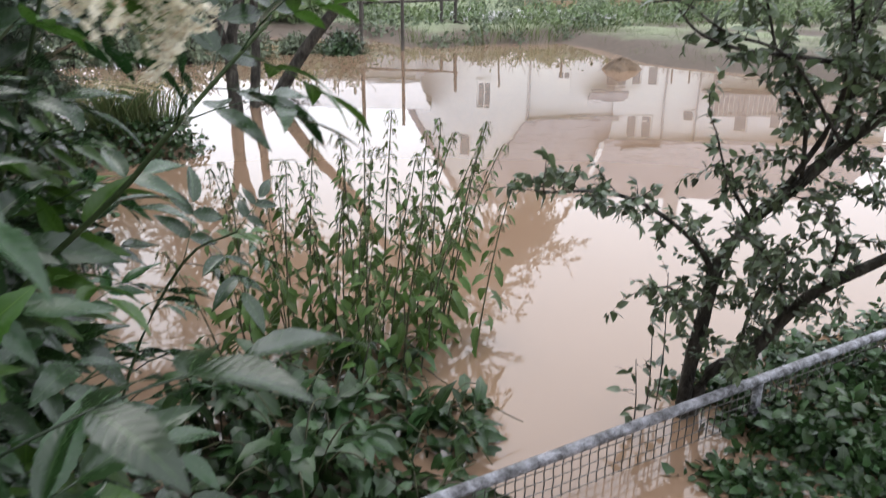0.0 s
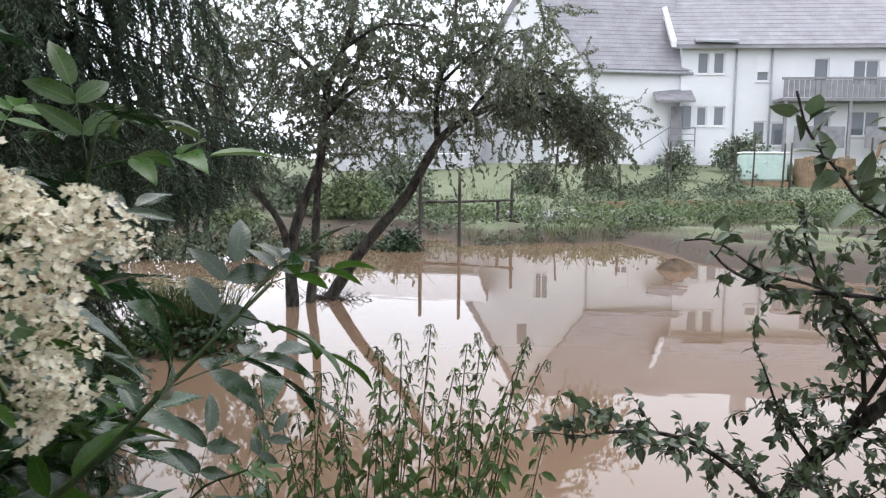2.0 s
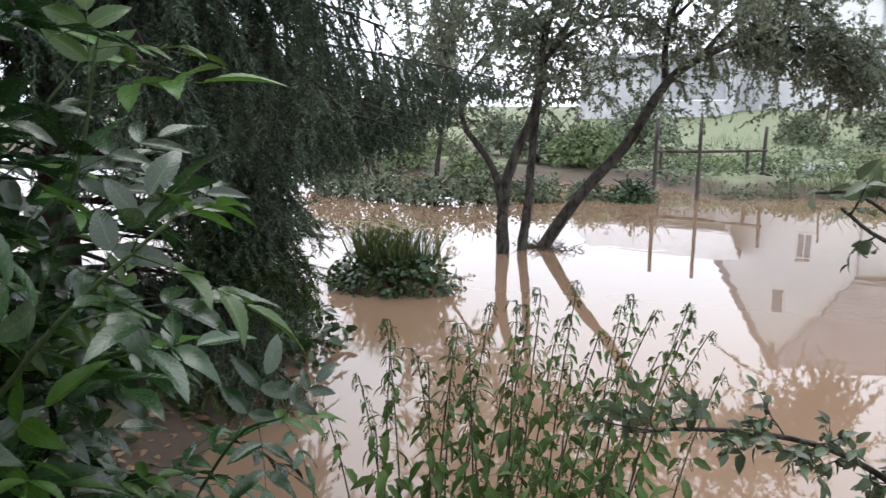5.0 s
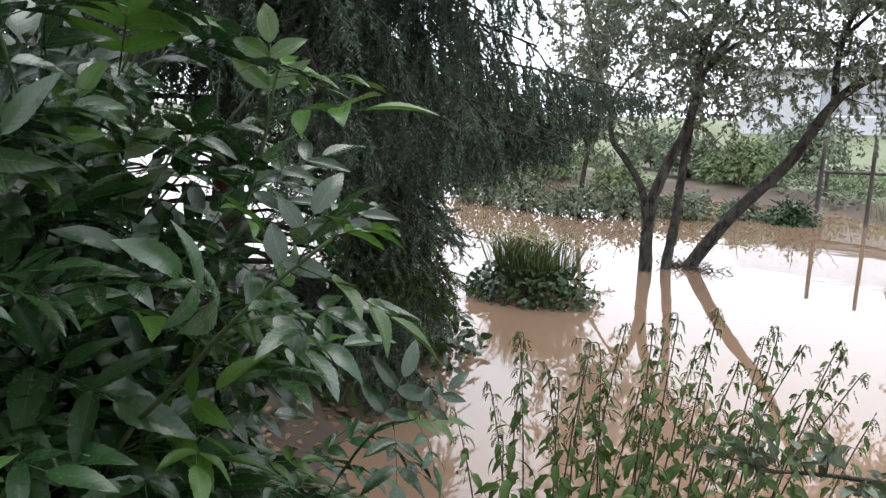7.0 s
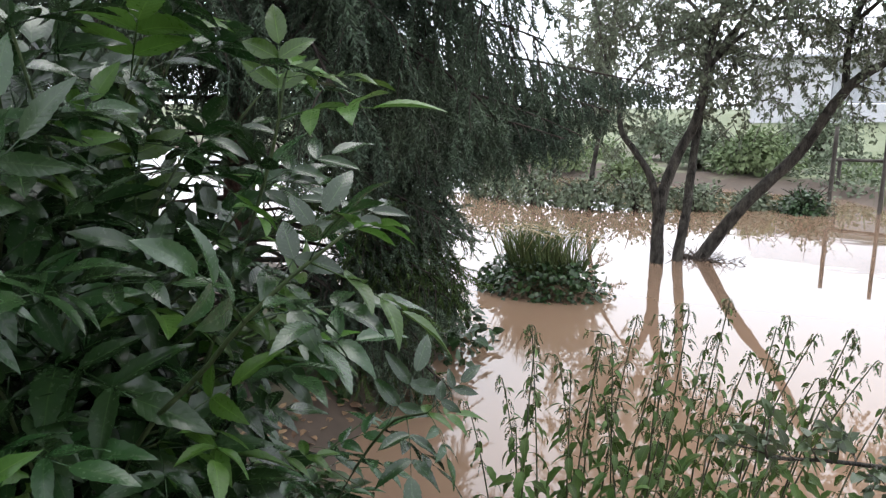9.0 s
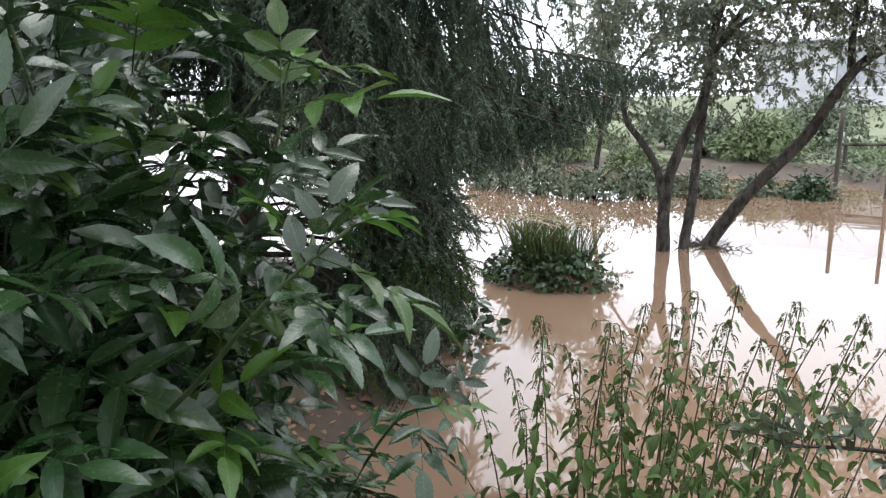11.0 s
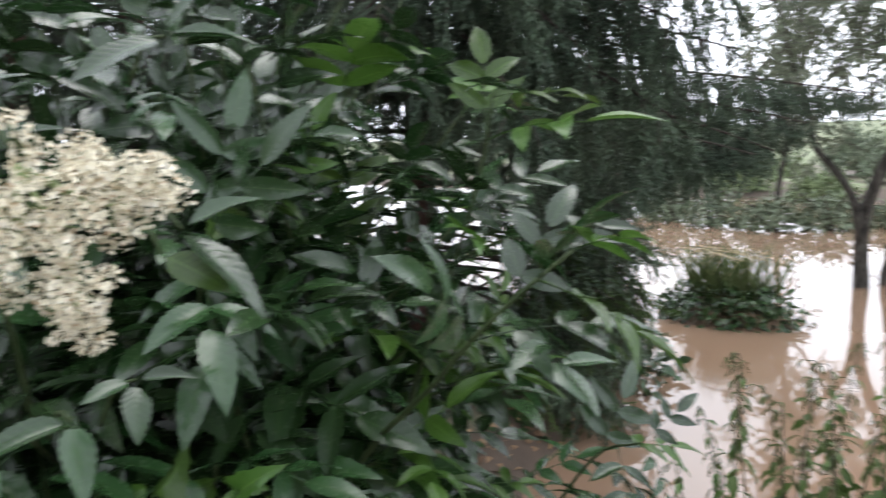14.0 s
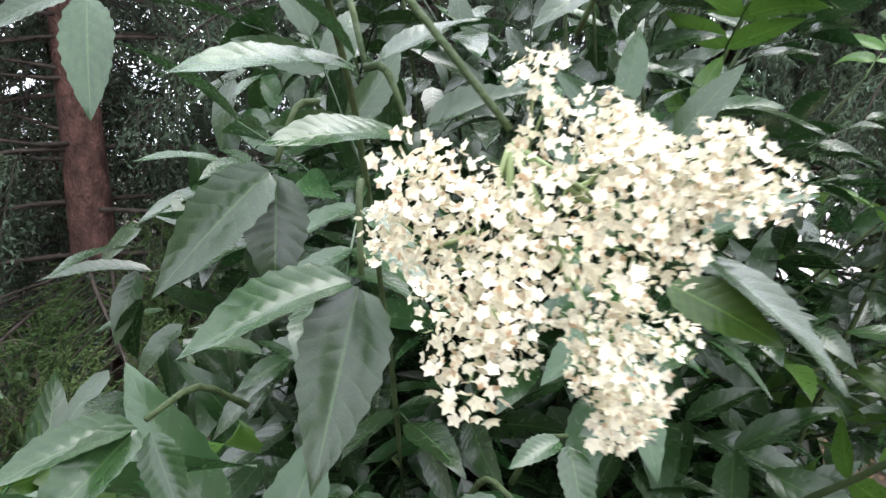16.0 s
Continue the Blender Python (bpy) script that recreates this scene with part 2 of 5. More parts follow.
M_GALV = material("flaking_painted_steel", (0.03, 0.028, 0.028), (0.3, 0.3, 0.33), 0.6, 34, 0.6, 3, metal=0.0)
M_WIRE = material("rusty_grey_wire", (0.06, 0.055, 0.05), (0.13, 0.12, 0.11), 0.6, 25, 0.2, metal=0.3)
M_WALL = material("white_render", (0.76, 0.77, 0.79), (0.83, 0.83, 0.84), 0.9, 0.8, 0.2, 30, dirt=0.12)
M_ROOF = material("grey_roof_tile", (0.27, 0.26, 0.28), (0.35, 0.34, 0.36), 0.85, 1.5, 0.15, 10)
M_TRIM = material("white_window_frame", (0.74, 0.74, 0.75), (0.8, 0.8, 0.8), 0.5, 4, 0.05)
# Dark wood, greyed and lightened in its colour to imitate haze.
M_DARKWOOD = material("haze_greyed_wood", (0.2, 0.195, 0.205), (0.29, 0.28, 0.295), 0.7, 3, 0.3, 8)
M_METAL = material("grey_painted_metal", (0.3, 0.31, 0.33), (0.4, 0.41, 0.43), 0.5, 6, 0.1)
M_TANK = material("pale_green_plastic", (0.45, 0.58, 0.53), (0.52, 0.64, 0.59), 0.45, 2, 0.1)
M_TIMBER = material("brown_garden_timber", (0.2, 0.13, 0.08), (0.32, 0.22, 0.14), 0.85, 5, 0.5, 8)
M_STONE = material("pale_rubble", (0.34, 0.33, 0.32), (0.5, 0.49, 0.48), 0.9, 5, 0.7, 6, spread=0.25)
M_CONC = material("grey_concrete", (0.45, 0.45, 0.47), (0.55, 0.55, 0.57), 0.9, 2, 0.3, 12)
# The garage roof's paleness imitates the mist in front of it.
M_PALEROOF = material("mist_paled_sheet_roof", (0.58, 0.58, 0.6), (0.68, 0.68, 0.7), 0.6, 1.5, 0.15, 14, dirt=0.1)
M_LITTER = material("fallen_leaf", (0.13, 0.075, 0.035), (0.24, 0.15, 0.08), 0.8, 20, 0.3, island=0.4)

M_GLASS = bpy.data.materials.new("window_glass")
M_GLASS.use_nodes = True
_p = M_GLASS.node_tree.nodes["Principled BSDF"]
_p.inputs["Base Color"].default_value = (0.16, 0.18, 0.2, 1)
_p.inputs["Roughness"].default_value = 0.05

_n, _l = M_FLOWER.node_tree.nodes, M_FLOWER.node_tree.links
_p = _n["Principled BSDF"]
_old = _p.inputs["Base Color"].links[0].from_socket
_i = _n.new("ShaderNodeNewGeometry")
_r = _n.new("ShaderNodeMapRange")
_r.inputs[1].default_value, _r.inputs[2].default_value = 0.8, 0.96
_l.new(_i.outputs["Random Per Island"], _r.inputs[0])
_m = _n.new("ShaderNodeMixRGB")
_m.inputs[2].default_value = (0.3, 0.17, 0.09, 1)
_l.new(_r.outputs[0], _m.inputs[0])
_l.new(_old, _m.inputs[1])
_l.new(_m.outputs[0], _p.inputs["Base Color"])

# ground: grass on the far lawn, mud near the water
M_GROUND = bpy.data.materials.new("lawn_and_mud")
M_GROUND.use_nodes = True
_n, _l = M_GROUND.node_tree.nodes, M_GROUND.node_tree.links
_p = _n["Principled BSDF"]
_p.inputs["Roughness"].default_value = 0.9
_c = _n.new("ShaderNodeTexCoord")
_s = _n.new("ShaderNodeSeparateXYZ")
_l.new(_c.outputs["Object"], _s.inputs[0])
_t = _n.new("ShaderNodeTexNoise")
_t.inputs["Scale"].default_value, _t.inputs["Detail"].default_value = 0.9, 8
_l.new(_c.outputs["Object"], _t.inputs[0])
_t2 = _n.new("ShaderNodeTexNoise")
_t2.inputs["Scale"].default_value, _t2.inputs["Detail"].default_value = 14, 5
_l.new(_c.outputs["Object"], _t2.inputs[0])
_g = _n.new("ShaderNodeMixRGB")
_g.inputs[1].default_value, _g.inputs[2].default_value = (0.1, 0.125, 0.062, 1), (0.165, 0.185, 0.1, 1)
_l.new(_t.outputs[0], _g.inputs[0])
_g2 = _n.new("ShaderNodeMixRGB")
_g2.blend_type, _g2.inputs[0].default_value = 'OVERLAY', 0.5
_l.new(_g.outputs[0], _g2.inputs[1])
_l.new(_t2.outputs[0], _g2.inputs[2])
_mud = _n.new("ShaderNodeMixRGB")
_mud.inputs[1].default_value, _mud.inputs[2].default_value = (0.035, 0.024, 0.016, 1), (0.09, 0.062, 0.042, 1)
_l.new(_t2.outputs[0], _mud.inputs[0])
_hm = _n.new("ShaderNodeMath")
_hm.operation = 'ADD'
_hn = _n.new("ShaderNodeMath")
_hn.operation = 'MULTIPLY'
_hn.inputs[1].default_value = 0.25
_l.new(_t.outputs[0], _hn.inputs[0])
_l.new(_s.outputs[2], _hm.inputs[0])
_l.new(_hn.outputs[0], _hm.inputs[1])
_r = _n.new("ShaderNodeMapRange")
_r.inputs[1].default_value, _r.inputs[2].default_value = 0.26, 0.34
_l.new(_hm.outputs[0], _r.inputs[0])
_gm = _n.new("ShaderNodeMixRGB")
_l.new(_r.outputs[0], _gm.inputs[0])
_l.new(_mud.outputs[0], _gm.inputs[1])
_l.new(_g2.outputs[0], _gm.inputs[2])
_l.new(_gm.outputs[0], _p.inputs["Base Color"])
_b = _n.new("ShaderNodeBump")
_b.inputs["Strength"].default_value = 0.8
_l.new(_t2.outputs[0], _b.inputs["Height"])
_l.new(_b.outputs[0], _p.inputs["Normal"])

# muddy flood water
M_WATER = bpy.data.materials.new("muddy_flood_water")
M_WATER.use_nodes = True
_n, _l = M_WATER.node_tree.nodes, M_WATER.node_tree.links
_p = _n["Principled BSDF"]
_p.inputs["IOR"].default_value = 1.55
_p.inputs["Roughness"].default_value = 0.015
_c = _n.new("ShaderNodeTexCoord")
_t = _n.new("ShaderNodeTexNoise")
_t.inputs["Scale"].default_value, _t.inputs["Detail"].default_value = 0.5, 6
_l.new(_c.outputs["Object"], _t.inputs[0])
_m = _n.new("ShaderNodeMixRGB")
_m.inputs[1].default_value, _m.inputs[2].default_value = (0.185, 0.118, 0.076, 1), (0.225, 0.148, 0.1, 1)
_l.new(_t.outputs[0], _m.inputs[0])
_l.new(_m.outputs[0], _p.inputs["Base Color"])
_t = _n.new("ShaderNodeTexNoise")
_t.inputs["Scale"].default_value, _t.inputs["Detail"].default_value = 2.2, 2
_l.new(_c.outputs["Object"], _t.inputs[0])
_b = _n.new("ShaderNodeBump")
_b.inputs["Strength"].default_value, _b.inputs["Distance"].default_value = 0.12, 0.01
_l.new(_t.outputs[0], _b.inputs["Height"])
_l.new(_b.outputs[0], _p.inputs["Normal"])


# ---- ground and water ----
def shore_near(x):
    return np.interp(x, [-40, -6, -3, -2.3, -2.1, -1.95, -1.75, -1.3, -0.9, -0.2, 0.05, 1, 6, 40],
                     [4.5, 3.7, 3.4, 3.1, 2.6, 2.1, 1.6, 1.2, 1.3, 1.1, 0.55, 0.5, 0.6, 2])


def bed_line(x):
    """Where the planted far bank begins."""
    return np.interp(x, [-60, -12, -7, -4.8, -3.6, -2.6, -1.3, -0.3, 1, 3, 4, 8, 20, 60],
                     [26, 21, 18.8, 17.5, 13.6, 12.9, 11.5, 12.0, 12.7, 14.4, 14.6, 15.5, 17, 22])


def shore_far(x):
    """The water's far edge: a low muddy spit comes forward of the beds on the east side."""
    return np.minimum(bed_line(x), np.interp(x, [0.6, 1.2, 1.7, 2.2, 2.8, 4.0, 7.0, 12.0, 30.0], [13.0, 11.6, 9.9, 9.1, 8.5, 8.0, 8.0, 9.5, 18.0]))


def ground_height(x, y):
    near = np.clip((shore_near(x) - y) * 0.3, -0.5, 0.14)
    d = y - bed_line(x)
    far = np.maximum(np.clip(d * 0.22, -0.5, 0.2), np.clip((y - shore_far(x)) * 0.13, -0.5, 0.17)) + np.clip((d - 2) / 20, 0, 1) ** 1.2 * 1.25
    far = far + np.clip((y - 60) / 300, 0, 1) * 4
    return np.maximum(near, far)


gx = np.unique(np.concatenate([np.linspace(-600, -60, 12), np.linspace(-60, -8, 30), np.linspace(-8, 8, 90), np.linspace(8, 60, 30), np.linspace(60, 600, 12)]))
gy = np.unique(np.concatenate([np.linspace(-300, -6, 10), np.linspace(-6, 5, 64), np.linspace(5, 22, 80), np.linspace(22, 60, 40), np.linspace(60, 900, 18)]))
X, Y = np.meshgrid(gx, gy)
Z = ground_height(X, Y)
Z += np.where(np.abs(X) < 60, 0.03 * np.sin(2.7 * X + 1.3 * Y) * np.sin(1.9 * Y - 0.8 * X), 0)
nx = len(gx)
gf = [(j * nx + i, j * nx + i + 1, (j + 1) * nx + i + 1, (j + 1) * nx + i) for j in range(len(gy) - 1) for i in range(nx - 1)]
ground = part("ground", (np.stack([X.ravel(), Y.ravel(), Z.ravel()], 1), gf), M_GROUND)
tagged(ground, "muddy bank and pale green lawn rising from the flood", "ground", kind="structure")
wx, wy = np.linspace(-80, 80, 60), np.linspace(-4, 40, 40)
WX, WY = np.meshgrid(wx, wy)
wf = [(j * 60 + i, j * 60 + i + 1, (j + 1) * 60 + i + 1, (j + 1) * 60 + i) for j in range(39) for i in range(59)]
water = part("water", (np.stack([WX.ravel(), WY.ravel(), 0 * WX.ravel()], 1), wf), M_WATER)
tagged(water, "still muddy brown flood water reflecting the sky", "water", kind="structure")


# unseen plain wall, added to block low light and close the south side
M_PLASTER = material("grey_plaster", (0.42, 0.4, 0.37), (0.5, 0.48, 0.45), 0.9, 1.2, 0.3, 20, dirt=0.2)
tagged(part("light_block_wall", box((-7.0, -4.8, -0.2), (7.0, -4.5, 4.0), 0.01), M_PLASTER), "added plain grey wall, unseen, that blocks light from behind the camera", "wall", kind="structure")


# ---- houses on the far side ----
def wall_panel(name, a, b, z0, z1, openings, parent, thick=0.3, mat=None):
    """An upright wall from a to b (seen from the side of the pond) with rectangular openings (u0, z0, u1, z1)."""
    a, b = np.asarray(a, float), np.asarray(b, float)
    length = np.linalg.norm(b - a)
    ux = (b - a) / length
    inward = np.array([-ux[1], ux[0]])
    us = sorted({0.0, length, *[o[0] for o in openings], *[o[2] for o in openings]})
    zs = sorted({z0, z1, *[o[1] for o in openings], *[o[3] for o in openings]})
    bm = bmesh.new()
    m = Matrix(((ux[0], inward[0], 0, a[0]), (ux[1], inward[1], 0, a[1]), (0, 0, 1, 0), (0, 0, 0, 1)))
    for u0, u1 in zip(us, us[1:]):
        for w0, w1 in zip(zs, zs[1:]):
            cu, cz = (u0 + u1) / 2, (w0 + w1) / 2
            if not any(o[0] < cu < o[2] and o[1] < cz < o[3] for o in openings):
                bm_box(bm, (u0, 0, w0), (u1, thick, w1), m)
    bmesh.ops.remove_doubles(bm, verts=bm.verts, dist=1e-4)
    bmesh.ops.recalc_face_normals(bm, faces=bm.faces)
    part(name, bm, mat or M_WALL, parent)
    return m


def window(m, u0, z0, u1, z1, parent, bars=1, sill=True, shutter=False, name="window"):
    """A window set into an opening of a wall with the pose m."""
    bm = bmesh.new()
    w = 0.06
    bm_box(bm, (u0, 0.08, z0), (u0 + w, 0.15, z1), m)
    bm_box(bm, (u1 - w, 0.08, z0), (u1, 0.15, z1), m)
    bm_box(bm, (u0 + w, 0.08, z0), (u1 - w, 0.15, z0 + w), m)
    bm_box(bm, (u0 + w, 0.08, z1 - w), (u1 - w, 0.15, z1), m)
    for k in range(bars):
        c = u0 + (u1 - u0) * (k + 1) / (bars + 1)
        bm_box(bm, (c - 0.03, 0.085, z0 + w), (c + 0.03, 0.145, z1 - w), m)
    bmesh.ops.recalc_face_normals(bm, faces=bm.faces)
    win = part(name, bm, M_TRIM, parent)
    part("pane", box((u0 + w, 0.11, z0 + w), (u1 - w, 0.125, z1 - w), 0, m), M_GLASS, win)
    if sill:
        part("sill", box((u0 - 0.06, -0.08, z0 - 0.06), (u1 + 0.06, 0.08, z0 - 0.004), 0, m), M_TRIM, win)
    if shutter:
        part("roller_shutter", box((u0 + 0.005, 0.02, z0 + (z1 - z0) * 0.35), (u1 - 0.005, 0.06, z1 - 0.005), 0, m), M_TRIM, win, "half lowered pale roller shutter")


def slab(pts, thick):
    """A roof slab over a quadrilateral, thick downwards."""
    bm = bmesh.new()
    top = [bm.verts.new(p) for p in pts]
    low = [bm.verts.new((p[0], p[1], p[2] - thick)) for p in pts]
    bm.faces.new(top)
    bm.faces.new(low[::-1])
    for i in range(4):
        j = (i + 1) % 4
        bm.faces.new((top[j], top[i], low[i], low[j]))
    bmesh.ops.recalc_face_normals(bm, faces=bm.faces)
    return bm


def tile_rows(name, p, parent, n=22):
    """Courses of roof tiles: each a long shallow wedge. p: eave a, eave b, ridge b, ridge a."""
    a, b, c, d = [np.array(q, float) for q in p]
    nrm = unit(np.cross(b - a, d - a))
    nrm = nrm if nrm[2] > 0 else -nrm
    s = Soup()
    for k in range(n):
        s0, s1 = k / n, (k + 1.15) / n
        q = [a + (d - a) * s0, b + (c - b) * s0, b + (c - b) * min(s1, 1), a + (d - a) * min(s1, 1)]
        q = [q[0] + nrm * 0.035, q[1] + nrm * 0.035, q[2] + nrm * 0.02, q[3] + nrm * 0.02, q[0] + nrm * 0.012, q[1] + nrm * 0.012]
        s.add(q, [(0, 1, 2, 3), (4, 5, 1, 0)])
    v, f, u = s.get()
    part(name, mesh_from(name, v, f, M_ROOF, None, False), M_ROOF, parent)


BASE = 1.0
K = np.array([1.2, 37.0])
g_dir, l_dir = np.array([-0.866, 0.5]), np.array([0.966, 0.26])
GL = K + g_dir * 6.8
LR = K + l_dir * 4.6
EAVE, APEX = 6.3, 10.75

gable_house = thing("gabled_house", (0, 38, 0), "white rendered house with a steep gable and grey tiled roof", "house")
gable_house.location = (0, 0, 0)
mg = wall_panel("gable_wall", GL, K, BASE, EAVE, [(3.9, 4.2, 4.7, 5.5), (1.4, 1.55, 1.9, 1.85), (4.2, 1.55, 4.7, 1.85)], gable_house)
window(mg, 3.9, 4.2, 4.7, 5.5, gable_house)
window(mg, 1.4, 1.55, 1.9, 1.85, gable_house, 0, name="cellar_window")
window(mg, 4.2, 1.55, 4.7, 1.85, gable_house, 0, name="cellar_window")
bm = bmesh.new()
tri = [(0, EAVE), (6.8, EAVE), (3.4, APEX)]
f0 = [bm.verts.new(mg @ Vector((u, 0.0, z))) for u, z in tri]
f1 = [bm.verts.new(mg @ Vector((u, 0.3, z))) for u, z in tri]
bm.faces.new(f0), bm.faces.new(f1[::-1])
for i in range(3):
    bm.faces.new((f0[i], f0[(i + 1) % 3], f1[(i + 1) % 3], f1[i]))
bmesh.ops.recalc_face_normals(bm, faces=bm.faces)
part("gable", bm, M_WALL, gable_house)
part("attic_window_frame", box((2.9, -0.03, 7.0), (3.6, 0.02, 8.2), 0.01, mg), M_TRIM, gable_house)
part("attic_pane", box((2.97, -0.036, 7.07), (3.53, -0.031, 8.13), 0, mg), M_GLASS, gable_house)
ml = wall_panel("side_wall", K, LR, BASE, EAVE, [(1.55, 3.55, 2.25, 4.7)], gable_house)
window(ml, 1.55, 3.55, 2.25, 4.7, gable_house, 1, shutter=True)
wall_panel("rear_wall", LR + np.array([-6.0, 8.0]), GL, BASE, EAVE, [], gable_house)
ap = (GL + K) / 2
over = g_dir * -0.35
E0, E1 = K + over - l_dir * 0.3, LR + over + l_dir * 0.2
R0, R1 = ap - l_dir * 0.3, ap + l_dir * 7.2
RG = GL - over - l_dir * 0.3
RG1 = RG + l_dir * 7.2
part("roof", slab([(*E0, EAVE - 0.3), (*E1, EAVE - 0.3), (*R1, APEX + 0.12), (*R0, APEX + 0.12)], 0.14), M_ROOF, gable_house)
tile_rows("roof_tiles", [(*E0, EAVE - 0.3), (*E1, EAVE - 0.3), (*R1, APEX + 0.12), (*R0, APEX + 0.12)], gable_house)
part("roof_slope", slab([(*RG, EAVE - 0.3), (*RG1, EAVE - 0.3), (*R1, APEX + 0.12), (*R0, APEX + 0.12)], 0.14), M_ROOF, gable_house)
part("gutter", tube([(*(E0 - 0.06 * np.array([-l_dir[1], l_dir[0]])), EAVE - 0.42), (*(E1 - 0.06 * np.array([-l_dir[1], l_dir[0]])), EAVE - 0.44)], 0.07, 0.07, 8), M_METAL, gable_house)
part("downpipe", tube([(*(K + l_dir * 0.12 + np.array([0, -0.1])), EAVE - 0.4), (*(K + l_dir * 0.12 + np.array([0, -0.1])), BASE)], 0.05, 0.05, 7), M_METAL, gable_house)

# entrance porch, landing and steps in the corner of the two houses
porch = thing("entrance_porch", (5.6, 37.2, 0), "grey lean-to canopy over a dark front door with outside steps", "porch")
porch.location = (0, 0, 0)
part("canopy", slab([(4.3, 36.6, 4.5), (6.1, 36.6, 4.5), (6.1, 38.2, 5.15), (4.3, 38.2, 5.15)], 0.12), M_DARKWOOD, porch)
part("door", box((5.15, 37.78, 2.35), (5.7, 37.84, 4.3), 0.01), M_DARKWOOD, porch)
part("door_side_light", box((5.72, 37.78, 3.2), (6.1, 37.83, 4.3), 0.01), M_GLASS, porch)
part("landing", box((4.9, 36.7, 2.1), (6.2, 37.8, 2.3), 0.02), M_CONC, porch)
part("landing_base", box((5.5, 36.8, BASE), (6.15, 37.7, 2.1), 0.02), M_WALL, porch)
for k in range(6):
    part("step", box((4.75 - 0.27 * k, 36.75, 1.92 - 0.18 * k), (5.02 - 0.27 * k, 37.7, 2.1 - 0.18 * k), 0.01), M_CONC, porch)
for x in (4.95, 5.55, 6.15):
    part("railing_post", tube([(x, 36.75, 2.3), (x, 36.75, 3.2)], 0.03, 0.03, 6), M_DARKWOOD, porch)
for z in (2.6, 2.9, 3.2):
    part("railing_bar", tube([(4.95, 36.75, z), (6.15, 36.75, z)], 0.022, 0.022, 6), M_DARKWOOD, porch)
part("stair_handrail", tube([(4.95, 36.75, 3.2), (3.3, 36.75, 2.1)], 0.025, 0.025, 6), M_DARKWOOD, porch)

long_house = thing("balcony_house", (10, 38, 0), "long white two storey house with dark wooden balcony", "house")
long_house.location = (0, 0, 0)
win2 = [(0.75, 5.85, 1.3, 6.9), (1.5, 5.85, 2.05, 6.9), (0.8, 3.35, 1.3, 4.3), (1.6, 3.35, 2.15, 4.3), (3.55, 5.5, 4.15, 6.75), (3.5, 2.45, 4.1, 3.6), (4.35, 2.42, 5.0, 3.55),
        (6.2, 4.7, 6.9, 6.6), (8.0, 5.3, 9.2, 6.5), (6.3, 2.4, 7.1, 4.1), (8.0, 2.9, 9.4, 4.1), (10.5, 2.9, 11.6, 4.1), (11.0, 5.3, 12.2, 6.5)]
m2 = wall_panel("front_wall", (5.6, 38.0), (19.5, 38.9), BASE, 7.2, win2, long_house)
for o in win2:
    window(m2, *o, long_house, 1 if o[2] - o[0] > 0.9 else 0, shutter=(o[0] == 3.55))
wall_panel("end_wall", (19.5, 38.9), (19.0, 46.5), BASE, 7.2, [], long_house)
wall_panel("left_wall", (5.1, 46.0), (5.6, 38.0), BASE, 7.2, [], long_house)
r2 = [(5.2, 37.5, 7.15), (20.0, 38.4, 7.15), (19.5, 43.0, 11.4), (4.7, 42.0, 11.4)]
part("roof", slab(r2, 0.16), M_ROOF, long_house)
tile_rows("roof_tiles", r2, long_house, 18)
part("roof_slope", slab([(4.2, 46.6, 7.15), (19.0, 47.5, 7.15), (19.5, 43.0, 11.4), (4.7, 42.0, 11.4)], 0.16), M_ROOF, long_house)
part("verge_board", slab([(5.02, 37.45, 7.35), (5.24, 37.46, 7.35), (4.74, 42.0, 11.62), (4.5, 42.0, 11.62)], 0.3), M_TRIM, long_house)
part("bay_roof", slab([(6.1, 37.2, 7.35), (8.1, 37.35, 7.3), (8.1, 38.6, 7.62), (6.1, 38.6, 7.66)], 0.1), M_METAL, long_house)
for u in (2.55, 4.22):
    q = m2 @ Vector((u, -0.08, 0))
    part("downpipe", tube([(q.x, q.y, 7.1), (q.x, q.y, BASE)], 0.05, 0.05, 7), M_METAL, long_house)
part("chimney", box((9.6, 41.6, 10.6), (10.3, 42.3, 12.4), 0.03), M_CONC, long_house)
balcony = part("balcony", box((4.35, -1.3, 4.45), (13.5, -0.01, 4.6), 0.02, m2), M_DARKWOOD, long_house, "dark wooden balcony with carved boards")
for k in range(38):
    u = 4.4 + k * 0.24
    part("balcony_board", box((u, -1.3, 4.62), (u + 0.2, -1.26, 5.42), 0.0, m2), M_DARKWOOD, balcony)
part("balcony_rail", box((4.32, -1.36, 5.44), (13.5, -1.22, 5.54), 0.01, m2), M_DARKWOOD, balcony)
for u in (4.5, 7.4, 10.4, 13.3):
    part("balcony_post", box((u, -1.25, BASE), (u + 0.14, -1.11, 4.44), 0.0, m2), M_DARKWOOD, balcony)
for u in (5.0, 8.2, 11.4):
    part("terrace_screen", box((u, -1.22, 2.3), (u + 2.3, -1.17, 3.3), 0.01, m2), M_DARKWOOD, balcony)

garage = thing("garage", (-6.4, 36, 0), "grey low garage with a wide dark door and pitched roof paled for mist", "garage")
garage.location = (0, 0, 0)
mgar = wall_panel("front_wall", (-11.4, 36.3), (-4.2, 36.0), BASE, 4.0, [(3.4, 1.9, 6.8, 3.5)], garage, mat=M_CONC)
part("garage_door", box((3.42, 0.08, 1.92), (6.78, 0.13, 3.48), 0.01, mgar), M_METAL, garage, "dark grey up and over door")
roof_corners = [tuple(mgar @ Vector(c)) for c in ((-0.3, -0.4, 4.02), (7.5, -0.4, 4.02), (7.5, 3.2, 5.9), (-0.3, 3.2, 5.9))]
